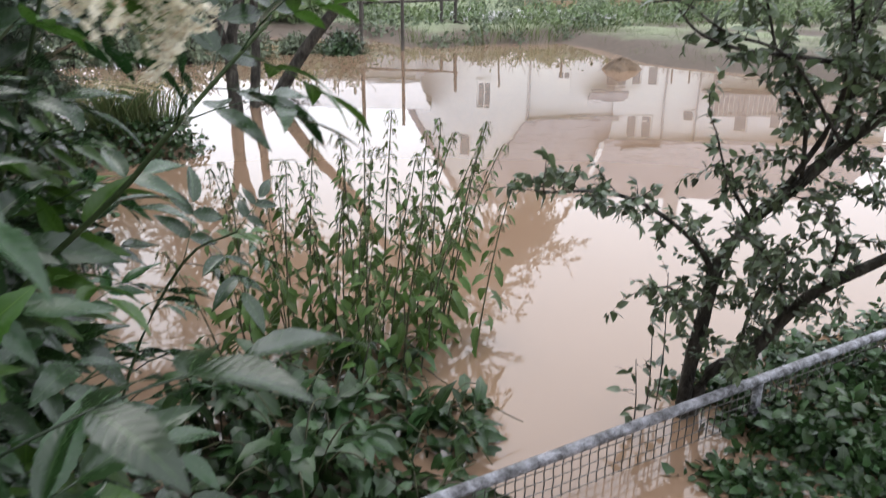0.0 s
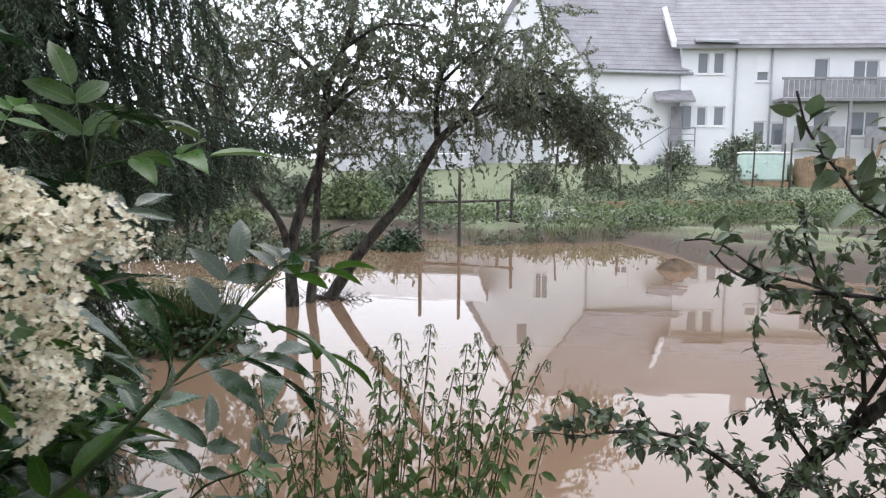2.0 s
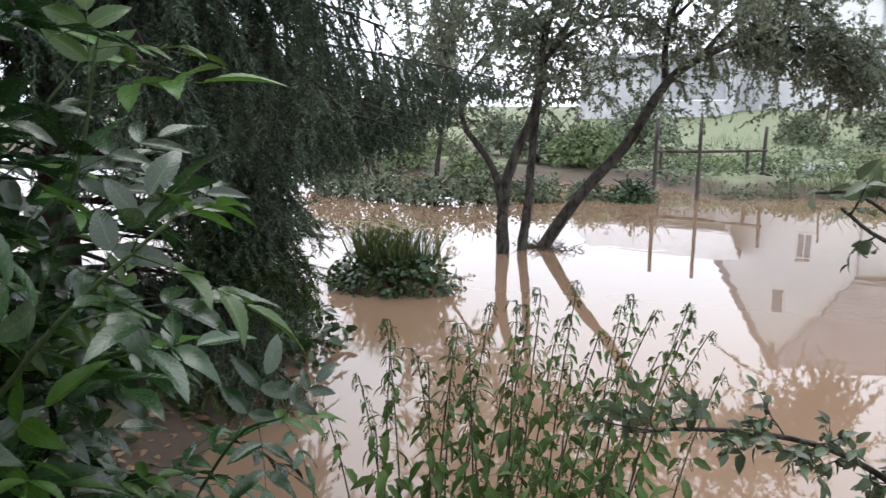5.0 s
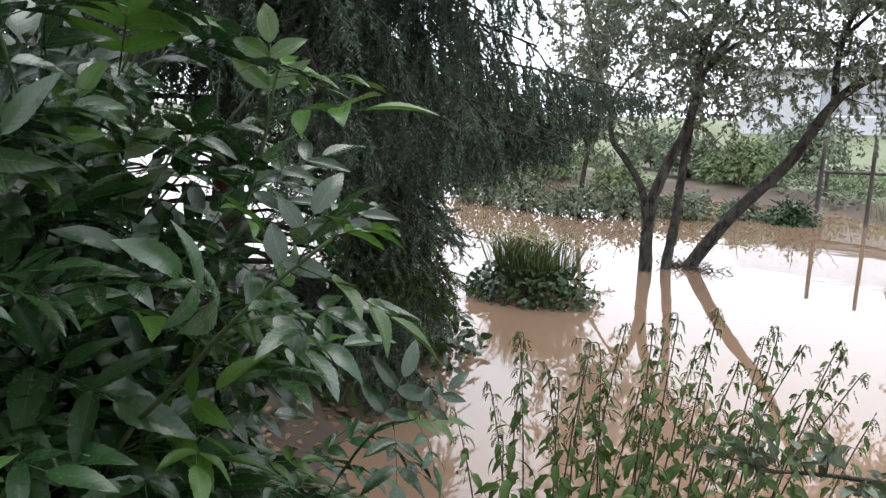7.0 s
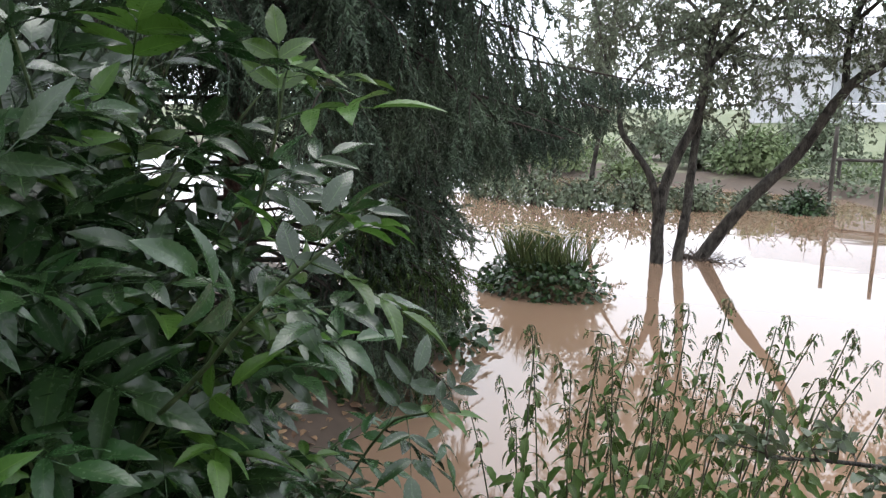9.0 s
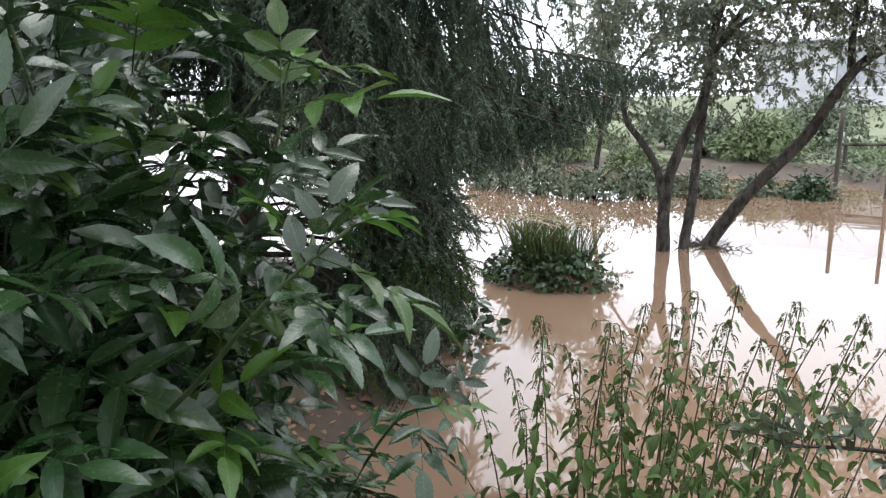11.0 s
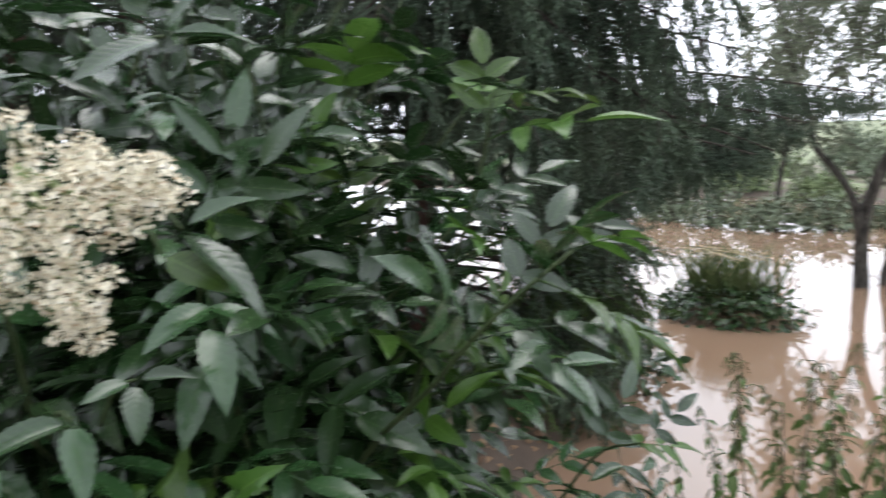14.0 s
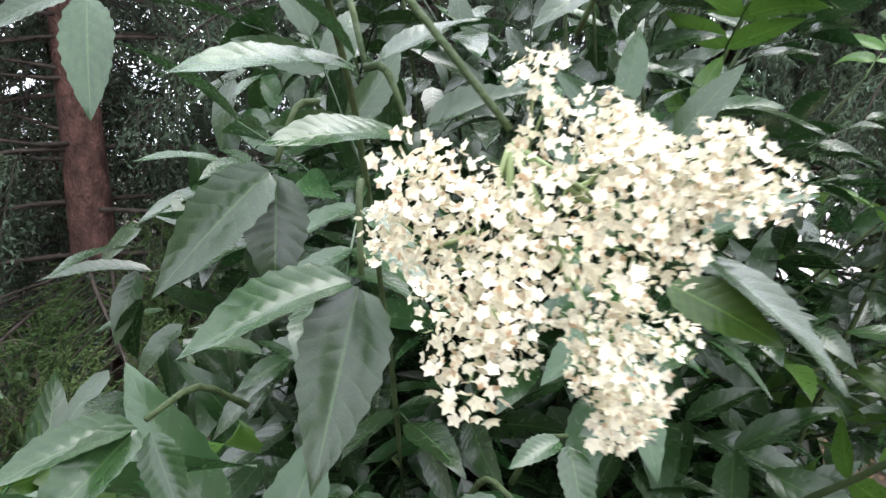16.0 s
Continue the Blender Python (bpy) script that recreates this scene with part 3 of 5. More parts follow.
back_corners = [tuple(mgar @ Vector(c)) for c in ((-0.3, 6.8, 4.02), (7.5, 6.8, 4.02), (7.5, 3.2, 5.9), (-0.3, 3.2, 5.9))]
part("roof", slab(roof_corners, 0.14), M_PALEROOF, garage)
part("roof_slope", slab(back_corners, 0.14), M_PALEROOF, garage)
part("gutter", tube([tuple(mgar @ Vector((-0.3, -0.46, 3.9))), tuple(mgar @ Vector((7.5, -0.46, 3.9)))], 0.07, 0.07, 8), M_METAL, garage)
wall_panel("side_wall", (-4.2, 36.0), (-4.0, 42.4), BASE, 4.0, [], garage, mat=M_CONC)
wall_panel("side_wall", (-11.1, 42.7), (-11.4, 36.3), BASE, 4.0, [], garage, mat=M_CONC)


# ---- leafy shrubs ----
def clump_leaves(soup, centre, radii, count, size, flop=0.5, shape=None, hollow=0.55):
    """Leaves spread over an uneven mound, thicker near its skin."""
    shape = shape or leaf_shape(1, 0.55, 2, 0.25, 0.3)
    d = rng.normal(size=(count, 3))
    d /= np.linalg.norm(d, axis=1)[:, None]
    d[:, 2] = np.abs(d[:, 2]) * 1.0 - 0.12
    lump = np.array([0.82 + 0.35 * noise.noise(Vector((q[0] * 2.2 + centre[0], q[1] * 2.2 + centre[1], q[2] * 2.2))) for q in d])
    r = (hollow + (1.05 - hollow) * rng.random(count) ** 0.5) * lump
    pos = np.asarray(centre) + d * r[:, None] * np.asarray(radii)
    dirs = d * 0.8 + rng.normal(size=(count, 3)) * 0.6 + np.array([0, 0, -flop])
    ups = d + np.array([0, 0, 0.8]) + rng.normal(size=(count, 3)) * 0.4
    scatter(soup, shape, pos, dirs, ups, size * rng.uniform(0.6, 1.3, count))


def grass_tuft(soup, centre, spread, count, height, lean=0.35):
    for _ in range(count):
        a, r = rng.uniform(0, 6.283), spread * math.sqrt(rng.random())
        p = np.array(centre) + np.array([math.cos(a) * r, math.sin(a) * r, 0])
        h = height * rng.uniform(0.5, 1.15)
        d = np.array([math.cos(a) * lean * rng.random(), math.sin(a) * lean * rng.random(), 1.0])
        side = unit(np.array([rng.normal(), rng.normal(), 0])) * h * 0.011
        q1, q2 = p + d * h * 0.6, p + d * h + np.array([d[0], d[1], -0.25]) * h * 0.35
        soup.add([p - side, p + side, q1 + side * 0.8, q1 - side * 0.8, q2], [(0, 1, 2, 3), (3, 2, 4)])


def shrub(name, x, y, r, h, mat, label, leaves, size, z=None, group=""):
    z = float(ground_height(np.array(x), np.array(y))) if z is None else z
    z = max(z, -0.06)
    ob = thing(name, (x, y, z), label, "shrub", group)
    s = Soup()
    for k in range(9):
        a = k * 0.7 + x
        s.add(*tube(curve_points([(0, 0, -0.05), (math.cos(a) * r * 0.3, math.sin(a) * r * 0.3, h * 0.45), (math.cos(a) * r * 0.75, math.sin(a) * r * 0.75, h * rng.uniform(0.6, 0.85))], 3), 0.012 + 0.01 * h, 0.004, 5))
    part("branch_frame", s.get(), M_TWIG, ob)
    s = Soup()
    for k in range(5):
        a, q = rng.uniform(0, 6.28), rng.uniform(0.0, 0.45)
        clump_leaves(s, (math.cos(a) * r * q, math.sin(a) * r * q, h * rng.uniform(0.05, 0.3)), (r * 0.75, r * 0.75, h * 0.68), leaves // 5, size)
    part("foliage", s.get(), mat, ob)
    return ob


far_shrubs = "shrubs across the water"
shrub("round_shrub", -0.75, 20.6, 0.62, 1.1, M_FAR, "round garden shrub on the lawn, its green greyed for haze", 1500, 0.11, group=far_shrubs)
shrub("round_shrub", 0.95, 20.8, 0.58, 1.05, M_FAR, "round garden shrub on the lawn, its green greyed for haze", 1400, 0.11, group=far_shrubs)
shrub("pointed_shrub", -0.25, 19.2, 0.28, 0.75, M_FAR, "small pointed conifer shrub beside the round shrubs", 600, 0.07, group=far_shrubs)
shrub("willow_bush", -4.5, 14.6, 1.0, 1.25, M_FARPALE, "pale green willowy bush standing in the flood, lightened further for haze", 2600, 0.12, group=far_shrubs)
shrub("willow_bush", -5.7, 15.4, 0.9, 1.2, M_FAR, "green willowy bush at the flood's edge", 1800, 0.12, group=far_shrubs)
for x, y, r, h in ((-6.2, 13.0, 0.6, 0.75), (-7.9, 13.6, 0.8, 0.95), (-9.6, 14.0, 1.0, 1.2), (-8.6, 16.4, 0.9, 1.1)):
    shrub("willow_bush", x, y, r, h, M_FARPALE, "pale green willowy bush standing in the flood, lightened further for haze", 1500, 0.1, -0.05, group=far_shrubs)
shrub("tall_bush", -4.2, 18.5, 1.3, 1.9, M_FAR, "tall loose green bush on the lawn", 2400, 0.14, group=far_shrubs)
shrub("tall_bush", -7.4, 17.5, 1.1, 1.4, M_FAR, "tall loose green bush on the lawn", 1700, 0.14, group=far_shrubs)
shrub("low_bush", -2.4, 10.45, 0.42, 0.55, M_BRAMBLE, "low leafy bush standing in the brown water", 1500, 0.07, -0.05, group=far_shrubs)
# These low bushes take the haze-lightened leaf colour.
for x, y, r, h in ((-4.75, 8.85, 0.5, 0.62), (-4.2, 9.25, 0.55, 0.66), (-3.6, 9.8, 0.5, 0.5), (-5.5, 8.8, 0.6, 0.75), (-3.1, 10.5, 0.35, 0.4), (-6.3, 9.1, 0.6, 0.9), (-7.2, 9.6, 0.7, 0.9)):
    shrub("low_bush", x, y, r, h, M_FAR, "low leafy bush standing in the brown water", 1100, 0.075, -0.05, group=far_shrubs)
shrub("garden_shrub", 7.3, 33.0, 1.3, 2.1, M_FAR, "shrub before the house wall, its green greyed for haze", 1500, 0.2, group=far_shrubs)
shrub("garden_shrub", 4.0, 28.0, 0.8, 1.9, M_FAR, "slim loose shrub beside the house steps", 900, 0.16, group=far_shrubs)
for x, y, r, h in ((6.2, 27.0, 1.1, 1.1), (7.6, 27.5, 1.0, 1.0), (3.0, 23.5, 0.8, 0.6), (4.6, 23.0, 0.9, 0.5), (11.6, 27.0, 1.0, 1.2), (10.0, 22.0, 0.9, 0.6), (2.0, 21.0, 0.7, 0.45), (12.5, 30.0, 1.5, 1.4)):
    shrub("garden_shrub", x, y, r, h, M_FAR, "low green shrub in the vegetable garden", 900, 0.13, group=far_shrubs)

# vegetable beds and grass of the far bank
veg, weeds = Soup(), Soup()
for row in range(4):
    for k in range(30):
        x = 0.3 + k * 0.26 + rng.normal() * 0.06
        y = float(bed_line(np.array(x))) + 0.75 + row * 0.75 + rng.normal() * 0.08
        z = float(ground_height(np.array(x), np.array(y)))
        clump_leaves(veg, (x, y, z), (0.26, 0.26, 0.46 - 0.04 * row), 45, 0.1, 0.4)
for row in range(3):
    for k in range(9):
        x, y = -2.7 + k * 0.26 + rng.normal() * 0.05, 13.9 + row * 0.6
        clump_leaves(veg, (x, y, max(0.0, float(ground_height(np.array(x), np.array(y))))), (0.22, 0.22, 0.34), 45, 0.1, 0.4)
gr = Soup()
for x in np.arange(-1.7, 9.0, 0.14):
    for y in float(bed_line(np.array(x))) + rng.uniform(-0.15, 0.5, 3):
        lump = 0.5 + noise.noise(Vector((x * 1.6, y * 1.6, 3.0)))
        if lump > 0.3:
            grass_tuft(gr, (x, y, -0.05), 0.2, int(16 * lump), 0.2 + 0.38 * lump * rng.uniform(0.6, 1.2), 0.7)
        else:
            clump_leaves(weeds, (x, y, -0.03), (0.22, 0.2, 0.3), 40, 0.08, 0.3)
for _ in range(260):
    x, y = rng.uniform(-3, 9), rng.uniform(15.5, 23)
    grass_tuft(gr, (x, y, float(ground_height(np.array(x), np.array(y)))), 0.25, 9, rng.uniform(0.15, 0.35))
tagged(part("bank_grass", gr.get(), M_GRASS), "long wet grass fringing the far bank", "grass", kind="stuff")

for _ in range(330):
    x = rng.uniform(0.2, 11)
    y = float(bed_line(np.array(x))) + rng.uniform(0.3, 8.5)
    h = rng.uniform(0.15, 0.5)
    clump_leaves(weeds, (x, y, float(ground_height(np.array(x), np.array(y)))), (h * 0.9, h * 0.8, h), 34, 0.1, 0.3)
for _ in range(90):
    x, y = rng.uniform(-4.2, 0.3), rng.uniform(12.5, 18.5)
    if y < bed_line(np.array(x)) + 0.2:
        continue
    h = rng.uniform(0.15, 0.4)
    clump_leaves(weeds, (x, y, float(ground_height(np.array(x), np.array(y)))), (h * 0.9, h * 0.8, h), 34, 0.1, 0.3)
tagged(part("garden_weeds", weeds.get(), M_FAR), "tangled weeds and herbs filling the garden beds, their green greyed for haze", "weeds", kind="stuff")
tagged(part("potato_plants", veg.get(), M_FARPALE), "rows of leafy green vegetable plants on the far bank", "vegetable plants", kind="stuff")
low = Soup()
for _ in range(900):
    x = rng.uniform(1.3, 8.0)
    y = rng.uniform(float(shore_far(np.array(x))) + 0.25, float(bed_line(np.array(x))) + 0.3)
    if noise.noise(Vector((x * 0.9, y * 0.9, 8.0))) > -0.15:
        grass_tuft(low, (x, y, float(ground_height(np.array(x), np.array(y))) - 0.01), 0.16, 12, rng.uniform(0.05, 0.12), 0.8)
tagged(part("flattened_grass", low.get(), M_GRASS), "short flattened grass on the low muddy spit", "grass", kind="stuff")
# rubble path and boards in the garden
bmr = bmesh.new()
bmesh.ops.create_icosphere(bmr, subdivisions=1, radius=1)
for v in bmr.verts:
    v.co *= 0.8 + 0.4 * noise.noise(v.co * 1.7)
stone_mesh = bpy.data.meshes.new("stone")
bmr.to_mesh(stone_mesh)
bmr.free()
stone_mesh.materials.append(M_STONE)
path = thing("rubble_path", (0, 15, 0), "pale stone rubble along the garden bed", "path", kind="structure")
path.location = (0, 0, 0)
for k in range(90):
    st = part("stone", stone_mesh, M_STONE, path)
    x = rng.uniform(-1.4, 2.2)
    y = 14.9 + 0.35 * (x + 1.4) + rng.normal() * 0.4
    st.location = (x, y, float(ground_height(np.array(x), np.array(y))) + 0.01)
    st.scale = tuple(rng.uniform(0.05, 0.15, 3) * (1.3, 1.0, 0.6))
    st.rotation_euler = (rng.uniform(0, 6), 0, rng.uniform(0, 6))
for x, y, a, ln in ((3.2, 19.0, 8, 1.6), (4.9, 19.3, -6, 1.5), (0.9, 17.4, 12, 1.2)):
    z = float(ground_height(np.array(x), np.array(y)))
    bd = part("bed_board", box((-ln / 2, -0.03, -0.02), (ln / 2, 0.03, 0.16), 0.006), M_TIMBER)
    bd.matrix_world = pose(x, y, z, 0, 0, a)
    tagged(bd, "weathered timber edging board of a garden bed", "board", "bed edging boards")


# ---- fence posts in the flood and the garden gate rail ----
def stake(name, x, y, z0, z1, r, lean, label, group, mat=None):
    pts = [(0, 0, z0), (lean[0] * 0.5 + 0.006, lean[1] * 0.5, (z0 + z1) / 2), (lean[0], lean[1], z1)]
    ob = part(name, tube(curve_points(pts, 4), r * 1.1, r * 0.9, 8, 0.08), mat or M_POST)
    ob.location = (x, y, 0)
    return tagged(ob, label, "post", group)


pg = "old fence posts"
stake("fence_post", -1.66, 11.08, -0.5, 1.14, 0.027, (0.01, 0), "weathered wooden post standing in the water", pg)
stake("fence_post", -2.3, 11.2, -0.5, 1.12, 0.03, (0.02, 0), "weathered wooden post standing in the water", pg)
for x, y, z1, ln in ((-2.68, 13.5, 0.62, 0.0), (-1.24, 13.5, 0.62, -0.02), (-1.05, 13.6, 1.02, 0.05)):
    stake("fence_post", x, y, -0.4, z1, 0.034, (ln, 0), "weathered wooden post of the garden rail", pg)
rail = part("fence_rail", tube(curve_points([(-2.75, 13.45, 0.57), (-1.9, 13.42, 0.59), (-0.95, 13.5, 0.63)], 4), 0.028, 0.022, 7, 0.1), M_POST)
tagged(rail, "bent wooden rail nailed along two posts", "rail")
rail2 = part("fence_rail", tube(curve_points([(-1.1, 13.55, 0.3), (-0.6, 13.4, 0.12), (-0.2, 13.3, 0.06)], 4), 0.02, 0.016, 7, 0.1), M_POST)
tagged(rail2, "fallen wooden rail leaning on a post", "rail")
for x, y, h in ((2.9, 21.5, 1.2), (3.3, 24.0, 1.5), (5.4, 25.0, 1.7), (6.1, 25.5, 1.8), (6.6, 24.0, 1.5), (7.1, 25.0, 1.5), (1.3, 18.0, 1.0), (-0.3, 22.0, 1.5), (9.3, 24.5, 1.7), (9.9, 24.8, 1.4)):
    z = float(ground_height(np.array(x), np.array(y)))
    stake("garden_stake", x, y, z - 0.2, z + h, 0.03, (rng.normal() * 0.05, 0), "thin wooden garden stake", "garden stakes")

tank = thing("rain_tank", (6.75, 27.0, 0), "pale green plastic rain water tank on a timber base", "water tank")
zt = float(ground_height(np.array(6.75), np.array(27.0)))
tank.location = (6.75, 27.0, zt)
part("tank_body", box((-0.72, -0.5, 0.12), (0.72, 0.5, 1.05), 0.08), M_TANK, tank)
part("tank_lid", box((-0.74, -0.52, 1.052), (0.74, 0.52, 1.12), 0.03), M_TRIM, tank)
part("timber_base", box((-0.8, -0.55, -0.1), (0.8, 0.55, 0.118), 0.01), M_TIMBER, tank)
crate = thing("compost_crate", (8.6, 26.5, 0), "brown timber compost crate with upright boards", "crate")
crate.location = (8.6, 26.5, float(ground_height(np.array(8.6), np.array(26.5))))
for k in range(9):
    part("board", box((-0.8 + k * 0.18, -0.5, 0), (-0.64 + k * 0.18, -0.46, 1.0 + 0.05 * math.sin(k * 2.1)), 0.005), M_TIMBER, crate)
for z in (0.15, 0.8):
    part("cross_board", box((-0.8, -0.455, z), (0.82, -0.42, z + 0.1), 0.004), M_TIMBER, crate)
for x in (-0.8, 0.74):
    part("side_board", box((x, -0.415, 0), (x + 0.06, 0.5, 0.95), 0.004), M_TIMBER, crate)
board_leaning = part("leaning_plank", box((-0.05, -0.02, 0), (0.05, 0.02, 1.6), 0.004), M_TIMBER)
board_leaning.matrix_world = pose(9.6, 25.6, float(ground_height(np.array(9.6), np.array(25.6))), 0, 14, 0)
tagged(board_leaning, "brown plank leaning in the garden", "plank")


# ---- mound of drifted earth in the water ----
def mound(name, centre, rx, ry, h, mat, label, category):
    n, rings = 26, 7
    v, f = [], []
    for i in range(rings):
        s = i / (rings - 1)
        for k in range(n):
            a = 2 * np.pi * k / n
            rr = (1 - s) ** 0.7 * (1 + 0.18 * math.sin(3 * a + 1) + 0.1 * math.sin(7 * a))
            v.append((math.cos(a) * rx * rr, math.sin(a) * ry * rr, -0.12 + (h + 0.12) * s ** 0.8 + 0.02 * math.sin(5 * a + 9 * s)))
    for i in range(rings - 1):
        for k in range(n):
            f.append((i * n + k, i * n + (k + 1) % n, (i + 1) * n + (k + 1) % n, (i + 1) * n + k))
    ob = part(name, (np.array(v), f), mat)
    ob.location = centre
    return tagged(ob, label, category)


mound("mud_mound", (1.26, 9.05, 0), 0.33, 0.24, 0.13, M_SOIL, "dark mud mound just breaking the water", "mound")


# ---- fruit tree standing in the flood ----
def grow_twigs(wood, leaves, line, start, spacing, length, leaf, leaf_size, droop, spread=1.0, sub=2, leaf_step=0.03, r=0.006, flop=0.5):
    """Twigs with leaves along a branch line, from the share start of its length on."""
    seg = np.linalg.norm(np.diff(line, axis=0), axis=1)
    total = np.concatenate([[0], np.cumsum(seg)])
    s = total[-1] * start
    while s < total[-1]:
        p = np.array([np.interp(s, total, line[:, k]) for k in range(3)])
        i = min(np.searchsorted(total, s), len(line) - 1)
        along = unit(line[i] - line[max(i - 1, 0)])
        d = unit(rng.normal(size=3) * spread + along * 0.5 + np.array([0, 0, 0.15]))
        twig(wood, leaves, p, d, length * rng.uniform(0.45, 1.15), leaf, leaf_size, droop, sub, leaf_step, r, flop)
        s += spacing * rng.uniform(0.6, 1.4)


def twig(wood, leaves, p, d, length, leaf, leaf_size, droop, sub, leaf_step, r, flop):
    n = 5
    pts = [p]
    for k in range(n):
        d = unit(d + rng.normal(size=3) * 0.14 + np.array([0, 0, -droop]))
        pts.append(pts[-1] + d * length / n)
    pts = np.array(pts)
    wood.add(*tube(pts, r, r * 0.35, 4))
    count = max(2, int(length / leaf_step))
    sh = np.sort(rng.uniform(0.12, 1.0, count))
    idx = sh * n
    i0 = np.minimum(idx.astype(int), n - 1)
    pos = pts[i0] + (pts[i0 + 1] - pts[i0]) * (idx - i0)[:, None]
    ax = pts[i0 + 1] - pts[i0]
    ax /= np.linalg.norm(ax, axis=1)[:, None]
    dirs = ax * 0.5 + rng.normal(size=(count, 3)) * 0.75 + np.array([0, 0, -flop])
    ups = np.array([0, 0, 1.0]) + rng.normal(size=(count, 3)) * 0.6
    scatter(leaves, leaf, pos, dirs, ups, leaf_size * rng.uniform(0.6, 1.25, count))
    if sub:
        for q in rng.uniform(0.25, 0.9, sub):
            k = int(q * n)
            twig(wood, leaves, pts[k], unit(d + rng.normal(size=3) * 0.9), length * 0.55, leaf, leaf_size, droop, 0, leaf_step, r * 0.6, flop)


PLUM_LEAF = leaf_shape(1, 0.46, 2, 0.3, 0.35)
fruit_tree = thing("fruit_tree", (-2.3, 6.2, 0), "old fruit tree with three leaning trunks standing in flood water", "tree")
org = np.array([-2.3, 6.2, 0])
limbs = {
    "trunk": [([(-2.41, 5.87, -0.4), (-2.42, 5.88, 0.1), (-2.43, 5.89, 0.35), (-2.41, 5.9, 0.59), (-2.33, 5.93, 0.88), (-2.21, 5.96, 1.16), (-2.16, 5.98, 1.44), (-2.15, 6.0, 1.72), (-2.09, 6.02, 1.99), (-1.95, 6.06, 2.32), (-1.87, 6.1, 2.75)], 0.062, 0.022),
              ([(-2.32, 6.09, -0.4), (-2.32, 6.09, 0.03), (-2.3, 6.16, 0.42), (-2.31, 6.22, 0.76), (-2.3, 6.3, 1.21), (-2.27, 6.38, 1.65), (-2.03, 6.48, 2.06), (-1.85, 6.58, 2.5)], 0.052, 0.02),
              ([(-2.5, 6.3, -0.4), (-2.23, 6.38, 0.0), (-1.93, 6.4, 0.46), (-1.55, 6.46, 0.92), (-1.31, 6.48, 1.33), (-1.16, 6.47, 1.52), (-0.93, 6.7, 1.7), (-0.71, 6.95, 1.8), (-0.41, 7.25, 1.8), (-0.11, 7.5, 1.65), (0.14, 7.6, 1.42)], 0.068, 0.012)],
    "limb": [([(-2.42, 5.88, 0.33), (-2.48, 5.82, 0.69), (-2.62, 5.78, 0.92), (-2.74, 5.75, 1.08), (-2.8, 5.78, 1.33), (-2.92, 5.8, 1.6), (-3.02, 5.82, 1.92), (-3.13, 5.84, 2.25)], 0.036, 0.01),
             ([(-1.25, 6.5, 1.4), (-1.28, 6.57, 1.72), (-1.26, 6.61, 1.97), (-1.16, 6.67, 2.32), (-1.12, 6.72, 2.75)], 0.034, 0.012),
             ([(-2.15, 6.0, 1.6), (-1.95, 6.15, 1.85), (-1.7, 6.3, 1.98), (-1.4, 6.4, 1.95), (-1.2, 6.5, 1.8)], 0.022, 0.008),
             ([(-2.12, 6.0, 1.85), (-2.4, 6.1, 2.15), (-2.7, 6.2, 2.3), (-2.95, 6.3, 2.3)], 0.02, 0.007),
             ([(-2.27, 6.38, 1.65), (-2.5, 6.7, 1.95), (-2.7, 7.0, 2.1)], 0.02, 0.007),
             ([(-2.0, 6.05, 2.2), (-1.6, 5.85, 2.35), (-1.2, 5.7, 2.3)], 0.02, 0.007),
             ([(-1.0, 6.6, 1.66), (-0.78, 6.85, 1.97), (-0.48, 7.1, 2.15), (-0.15, 7.3, 2.1)], 0.022, 0.007),
             ([(-1.26, 6.6, 1.95), (-0.95, 6.5, 2.2), (-0.6, 6.45, 2.4)], 0.02, 0.007),
             ([(-0.71, 6.95, 1.8), (-0.32, 7.2, 1.93), (0.06, 7.4, 1.85), (0.3, 7.5, 1.6)], 0.016, 0.005)],
}
twigs, crown = Soup(), Soup()
for kind, lines in limbs.items():
    for pts, r0, r1 in lines:
        line = curve_points(pts, 5)
        v, f = tube(line, r0, r1, 9, 0.09)
        part(kind, (v - org, f), M_BARK, fruit_tree)
        main = kind == "trunk"
        right = pts[-1][0] > -0.3
        grow_twigs(twigs, crown, line, 0.52 if main else 0.36, 0.03, 0.48, PLUM_LEAF, 0.044, 0.1, 1.0, 2, 0.0105, 0.0042)
        if right:
            grow_twigs(twigs, crown, line, 0.74 if main else 0.4, 0.03, 0.55, PLUM_LEAF, 0.044, 0.32, 0.9, 2, 0.0115, 0.0045)
for lo, hi, count, ln in (((-3.0, 5.6, 1.7), (-0.2, 7.0, 3.0), 150, 0.5), ((-3.2, 5.4, 1.4), (-2.1, 6.3, 2.6), 40, 0.42), ((-0.3, 7.1, 1.15), (0.5, 7.8, 1.85), 40, 0.45), ((-2.0, 6.1, 1.35), (-1.4, 6.6, 1.8), 22, 0.4)):
    for _ in range(count):
        p = np.array([rng.uniform(lo[i], hi[i]) for i in range(3)])
        twig(twigs, crown, p, unit(rng.normal(size=3) + np.array([0, 0, 0.15])), ln, PLUM_LEAF, 0.044, 0.1, 3, 0.0115, 0.0043, 0.5)
part("twig_network", (lambda q: (q[0] - org, q[1]))(twigs.get()), M_TWIG, fruit_tree)
cv, cf, cu = crown.get(org)
part("crown", (cv, cf, cu), M_PLUM, fruit_tree, "loose crown of small leaves, their green greyed for haze")
